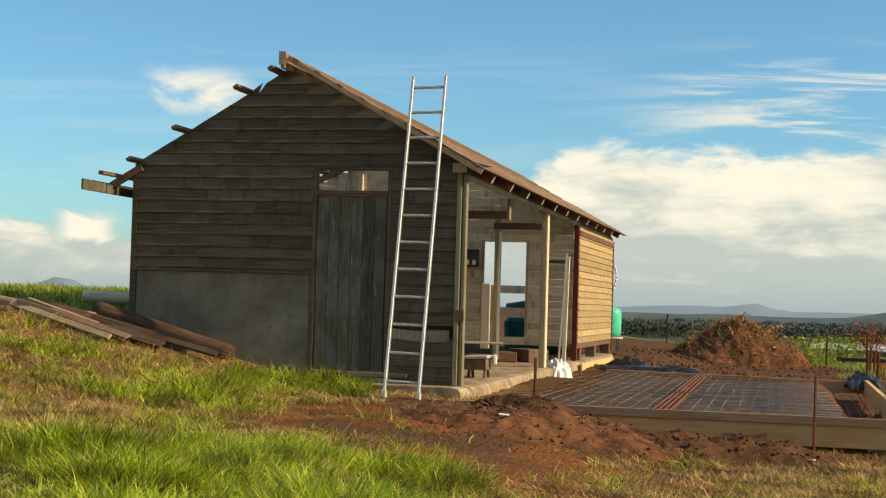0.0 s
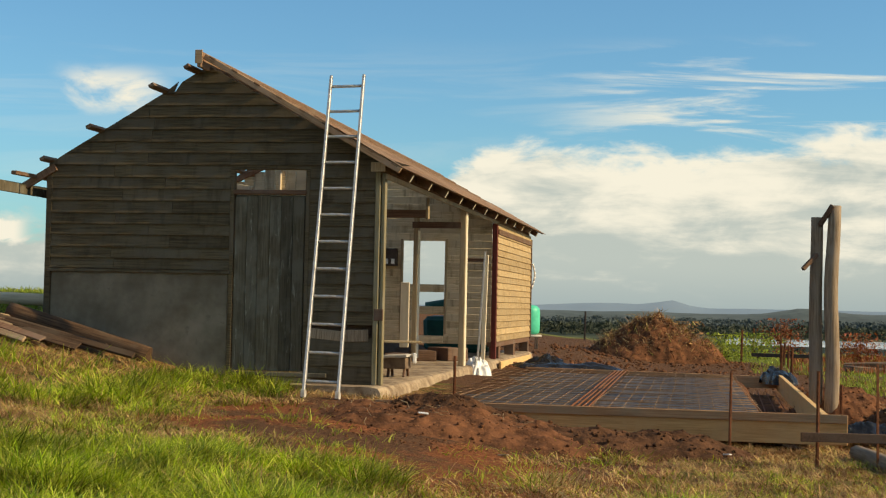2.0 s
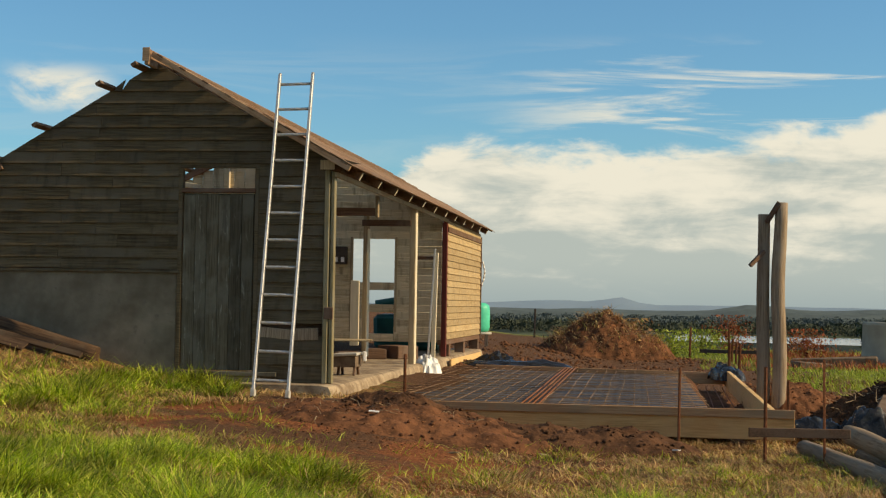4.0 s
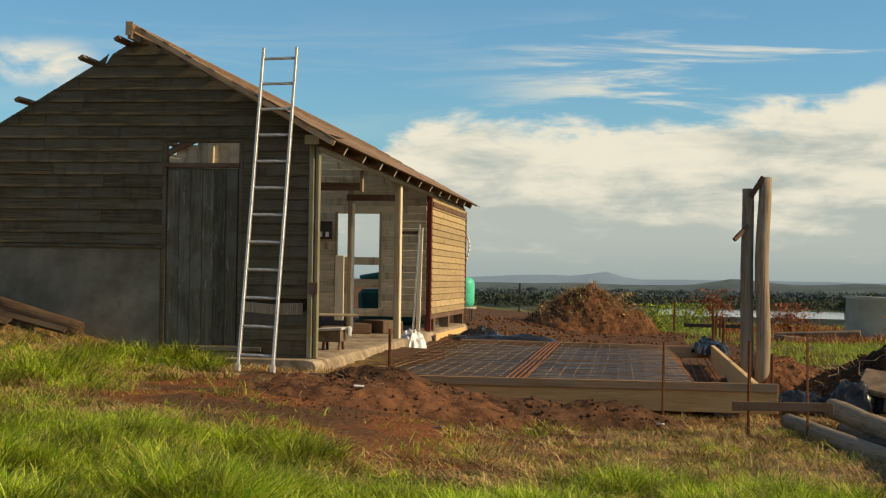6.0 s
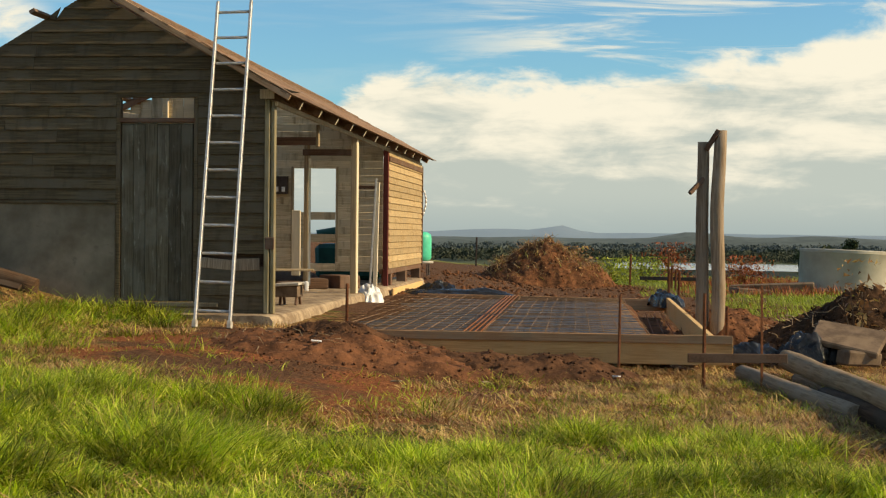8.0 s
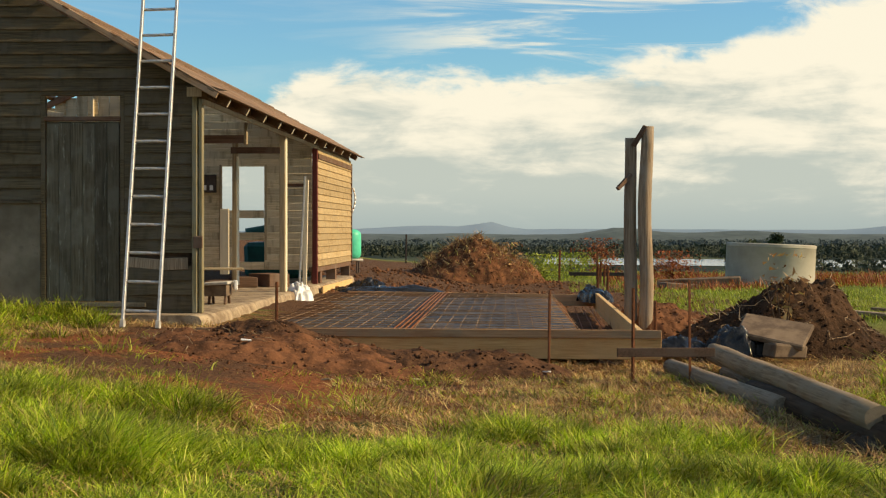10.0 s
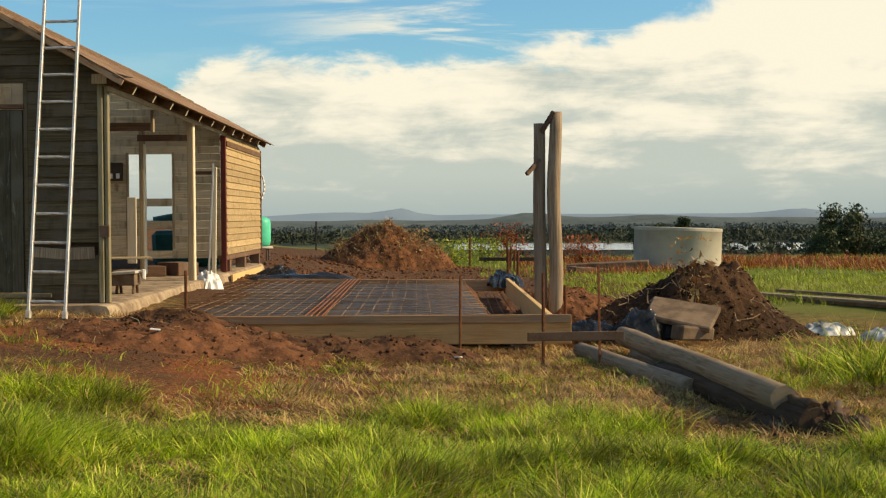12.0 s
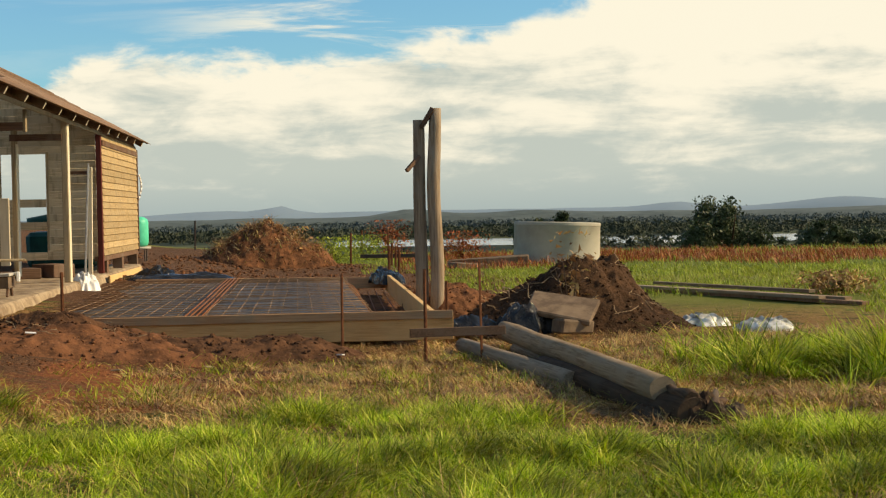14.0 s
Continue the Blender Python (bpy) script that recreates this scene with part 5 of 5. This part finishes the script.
for k in range(6000):
    a = radians(random.uniform(-25, 42))
    d = random.choice((random.uniform(420, 900), random.uniform(1500, 2200), random.uniform(1500, 3200), random.uniform(2000, 4200)))
    if 300 < d < 1000 and math.degrees(a) > 17:
        continue
    hgt = random.uniform(4.5, 11) * (0.6 if d < 1000 else 1.0)
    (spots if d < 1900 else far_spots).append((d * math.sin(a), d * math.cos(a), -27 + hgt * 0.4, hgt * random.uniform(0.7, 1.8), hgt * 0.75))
v, t = lump_cloud(spots)
tri_mesh("valley_woods", v, t, M_WOODS, "dark woods across the valley floor", "woods")
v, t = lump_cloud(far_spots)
tri_mesh("far_woods", v, t, M_FARWOODS, "distant woods towards the hills, greyed for haze", "woods")
spots = []
for k in range(50):
    a = radians(random.choice((random.uniform(24, 27.6), random.uniform(27.6, 30.4), random.uniform(31.5, 37), random.uniform(20, 37))))
    d = random.uniform(1020, 1180)
    hgt = random.uniform(5, 11)
    spots.append((d * math.sin(a), d * math.cos(a), -27 + hgt * 0.35, hgt * random.uniform(0.6, 1.3), hgt * 0.7))
v, t = lump_cloud(spots)
tri_mesh("river_trees", v, t, M_WOODS, "scattered trees on the near river bank", "trees")
a0, a1 = radians(14), radians(46)
river = part("river", ([(1200 * math.sin(a0), 1200 * math.cos(a0), -26.4), (1200 * math.sin(a1), 1200 * math.cos(a1), -26.4), (1480 * math.sin(a1), 1480 * math.cos(a1), -26.4), (1480 * math.sin(a0), 1480 * math.cos(a0), -26.4)], [(0, 1, 2, 3)]), M_WATER)
tagged(river, "pale river across the valley", "water", kind="structure")


def ridge(name, d, a0, a1, height, seed, mat, label, n=120):
    vs, fs = [], []
    for i in range(n + 1):
        f = i / n
        a = radians(a0 + (a1 - a0) * f)
        h = height(math.degrees(a)) if callable(height) else height
        h *= 1 + 0.25 * noise.noise((f * 14, seed, 0)) + 0.10 * noise.noise((f * 40, seed, 2))
        for rr, z in ((d, -30), (d + 60, -27 + h * 0.55), (d + 160, -27 + h), (d + 420, -30)):
            vs.append((rr * math.sin(a), rr * math.cos(a), z))
    for i in range(n):
        for k in range(3):
            o = i * 4 + k
            fs.append((o, o + 4, o + 5, o + 1))
    ob = part(name, (vs, fs), mat, smooth_shade=True)
    return tagged(ob, label, "hills", kind="structure")


def bell(a, c, w, h):
    return h * math.exp(-((a - c) / w) ** 2)


ridge("backdrop_hills", 4300, -30, 50, lambda a: 28 + bell(a, 11.9, 0.7, 20) + bell(a, 9.3, 2.0, 14) + bell(a, 27.2, 1.1, 16) + bell(a, 33.5, 2.5, 20) + bell(a, 16.5, 6, 4) + bell(a, -14.4, 1.1, 48), 3.0, M_HILLS, "hills on the skyline, tinted blue for haze")
ridge("backdrop_ridge", 3300, -30, 50, lambda a: 20 + bell(a, 16.9, 1.1, 13) + bell(a, 22.0, 1.6, 8), 8.0, M_FARWOODS, "wooded ridge across the valley, greyed for haze")


def tree(x, y, z, height, spread, label, seed):
    rng = random.Random(seed)
    ob = thing("tree", pose(x, y, z), label, "tree")
    rod("trunk", M_ROT, ob, (0, 0, 0), (0.4, 0, height * 0.55), height * 0.035, height * 0.018, 10, 8, height * 0.02, 0.2, seed)
    for k in range(7):
        a = rng.uniform(0, 6.28)
        rod("limb", M_ROT, ob, (0.2, 0, height * rng.uniform(0.25, 0.45)), (spread * 0.6 * math.cos(a), spread * 0.6 * math.sin(a), height * rng.uniform(0.6, 0.85)), height * 0.014, height * 0.005, 7, 5, height * 0.02, 0.1, k)
    n = 26000
    c = np.array([(rng.gauss(0, 0.42) * spread, rng.gauss(0, 0.42) * spread, height * (0.62 + rng.gauss(0, 0.15))) for _ in range(46)])
    idx = np.random.randint(0, len(c), n)
    p = c[idx] + np.random.normal(0, 0.10 * spread, (n, 3))
    p[:, 2] = np.clip(p[:, 2], height * 0.2, height)
    s = np.random.uniform(0.35, 0.8, n) * height * 0.016
    d1 = np.random.normal(size=(n, 3))
    d2 = np.random.normal(size=(n, 3))
    vs = np.stack([p + d1 * s[:, None], p - d1 * s[:, None] * 0.6 + d2 * s[:, None] * 0.7, p - d2 * s[:, None]], 1).reshape(-1, 3)
    ts = np.arange(n * 3).reshape(-1, 3)
    cr = tri_mesh("crown", vs, ts, M_LEAF, "", "")
    for key in ("kind",):
        if key in cr:
            del cr[key]
    cr.parent = ob


def at(az, d, z):
    return d * math.sin(radians(az)), d * math.cos(radians(az)), z


tree(*at(29.0, 210, -13.8), 16.2, 7.4, "broad dark spreading tree below the paddock", 1)
tree(*at(22.0, 330, -25.5), 26.0, 6.0, "dark rounded tree across the valley", 2)
tree(*at(32.6, 330, -25.5), 22.5, 7.0, "dark leafy tree beyond the paddock", 3)
tree(*at(31.4, 300, -24.5), 19.0, 5.0, "dark leafy tree beside a larger one", 4)
tree(*at(34.3, 340, -26), 24.0, 8.0, "dark leafy tree beyond the fence", 5)


def bush(az, d, r, h, mat, label, seed, n=1300):
    x, y, _ = at(az, d, 0)
    ob = thing("bush", pose(x, y, ground_z(x, y)), label, "bush")
    rng = np.random.RandomState(seed)
    p = rng.normal(size=(n, 3)) * np.array([r * 0.45, r * 0.45, h * 0.3]) + np.array([0, 0, h * 0.5])
    p[:, 2] = np.clip(p[:, 2], 0.02, h)
    s = rng.uniform(0.5, 1.2, n) * 0.03
    d1, d2 = rng.normal(size=(n, 3)), rng.normal(size=(n, 3))
    vs = np.stack([p + d1 * s[:, None], p - d1 * s[:, None] * 0.5 + d2 * s[:, None] * 0.5, p - d2 * s[:, None]], 1).reshape(-1, 3)
    cr = tri_mesh("foliage", vs, np.arange(n * 3).reshape(-1, 3), mat, "", "")
    del cr["kind"]
    cr.parent = ob
    for k in range(4):
        rod("stem", M_ROT, ob, (0, 0, 0), (rng.normal() * r * 0.4, rng.normal() * r * 0.4, h * 0.7), 0.012, 0.005, 5)


bush(13.9, 42.5, 0.8, 0.75, M_FIELD, "yellow-green weeds beside the soil mound", 1)
bush(15.2, 45.5, 0.9, 0.75, M_FIELD, "yellow-green weeds between pickets", 2)
bush(16.1, 47.0, 0.7, 1.2, M_RUDDY, "tall red dock weeds by the pickets", 3)
bush(18.9, 44.0, 0.7, 0.8, M_RUDDY, "tall red dock weeds behind the posts", 4)
bush(12.2, 41.0, 0.8, 1.1, M_STRAW, "dry uprooted weeds on the soil mound", 5)
bush(23.1, 17.2, 0.30, 1.15, M_STRAW, "dry weeds growing from the dark mound", 6, 160)
bush(33.0, 24.6, 0.7, 0.35, M_STRAW, "low heap of dead brush on the paddock", 7)


# roots, sticks and scraps on the mounds
def sticks(name, idx, count, length, r, mat, label):
    hx, hy, pts, _ = HEAPS[idx]
    top = sorted(pts, key=lambda p: -p[2])[: len(pts) * 2 // 3]
    vs, fs = [], []
    for k in range(count):
        p = random.choice(top)
        a = random.uniform(0, 6.28)
        l = length * random.uniform(0.4, 1.2)
        m = Matrix.Translation((hx + p[0], hy + p[1], p[2] + r)) @ Euler((0, random.gauss(1.45, 0.35), a)).to_matrix().to_4x4()
        v2, f2 = rod_mesh(l, r, r * 0.4, 5, 5, l * 0.25, 0.2, k * 1.7)
        o = len(vs)
        vs += [tuple(m @ Vector(q)) for q in v2]
        fs += [tuple(o + i for i in f) for f in f2]
    ob = part(name, (vs, fs), mat)
    return tagged(ob, label, "roots", kind="stuff")


sticks("root_tangle", 2, 150, 0.6, 0.009, M_LOG, "tangle of pale roots and stalks in the soil")
sticks("root_tangle", 3, 90, 0.4, 0.006, M_LOG, "thin roots and twigs in the dark soil")
sticks("root_tangle", 0, 50, 0.22, 0.004, M_LOG, "thin roots and twigs in the red soil")


def grass_on(idx, count, tall, mat, name, label):
    """Sods of cut grass lying on a mound."""
    hx, hy, pts, _ = HEAPS[idx]
    c = [random.choice(pts) for _ in range(count // 40)]
    roots, hd = [], []
    for k in range(count):
        q = random.choice(c)
        p = min((random.choice(pts) for _ in range(6)), key=lambda w: (w[0] - q[0]) ** 2 + (w[1] - q[1]) ** 2)
        roots.append((hx + p[0], hy + p[1], p[2]))
        hd.append(random.uniform(0, 6.28))
    n = count
    v, t = blades(np.array(roots), np.random.uniform(0.4, 1.2, n) * tall, np.full(n, 0.018), np.array(hd), np.random.uniform(0.2, 1.2, n), np.random.uniform(0.3, 1.2, n))
    return tri_mesh(name, v, t, mat, label, "grass")


grass_on(2, 1400, 0.24, M_STRAW, "cut_sods", "dry cut grass thrown on the soil mound")
side = thing("edge_form", HM, "pale form board along the far floor edge", "board")
piece("board", M_FORM, side, (0.20, 9.0, -0.10), (0.235, 13.2, 0.06), (0, 0, -0.4))
for k, (x, y) in enumerate(((0.62, 14.05), (2.2, 13.75), (6.9, 14.3), (3.55, 14.1), (1.3, 13.2))):
    z = ground_z(x, y)
    for hx, hy, pts, _ in HEAPS:
        near_pts = [p[2] for p in pts if math.hypot(hx + p[0] - x, hy + p[1] - y) < 0.06]
        z = max([z] + near_pts)
    ob = part("scrap", slab_mesh(0.10, 0.035, 0.012, 0.003, 0.006), (M_WHITE, M_STUD, M_ROOF)[k % 3])
    ob.matrix_world = pose(x, y, z + 0.012, 8, 5, 37 * k)
    tagged(ob, "small pale scrap lying on the soil", "scrap", "scraps")
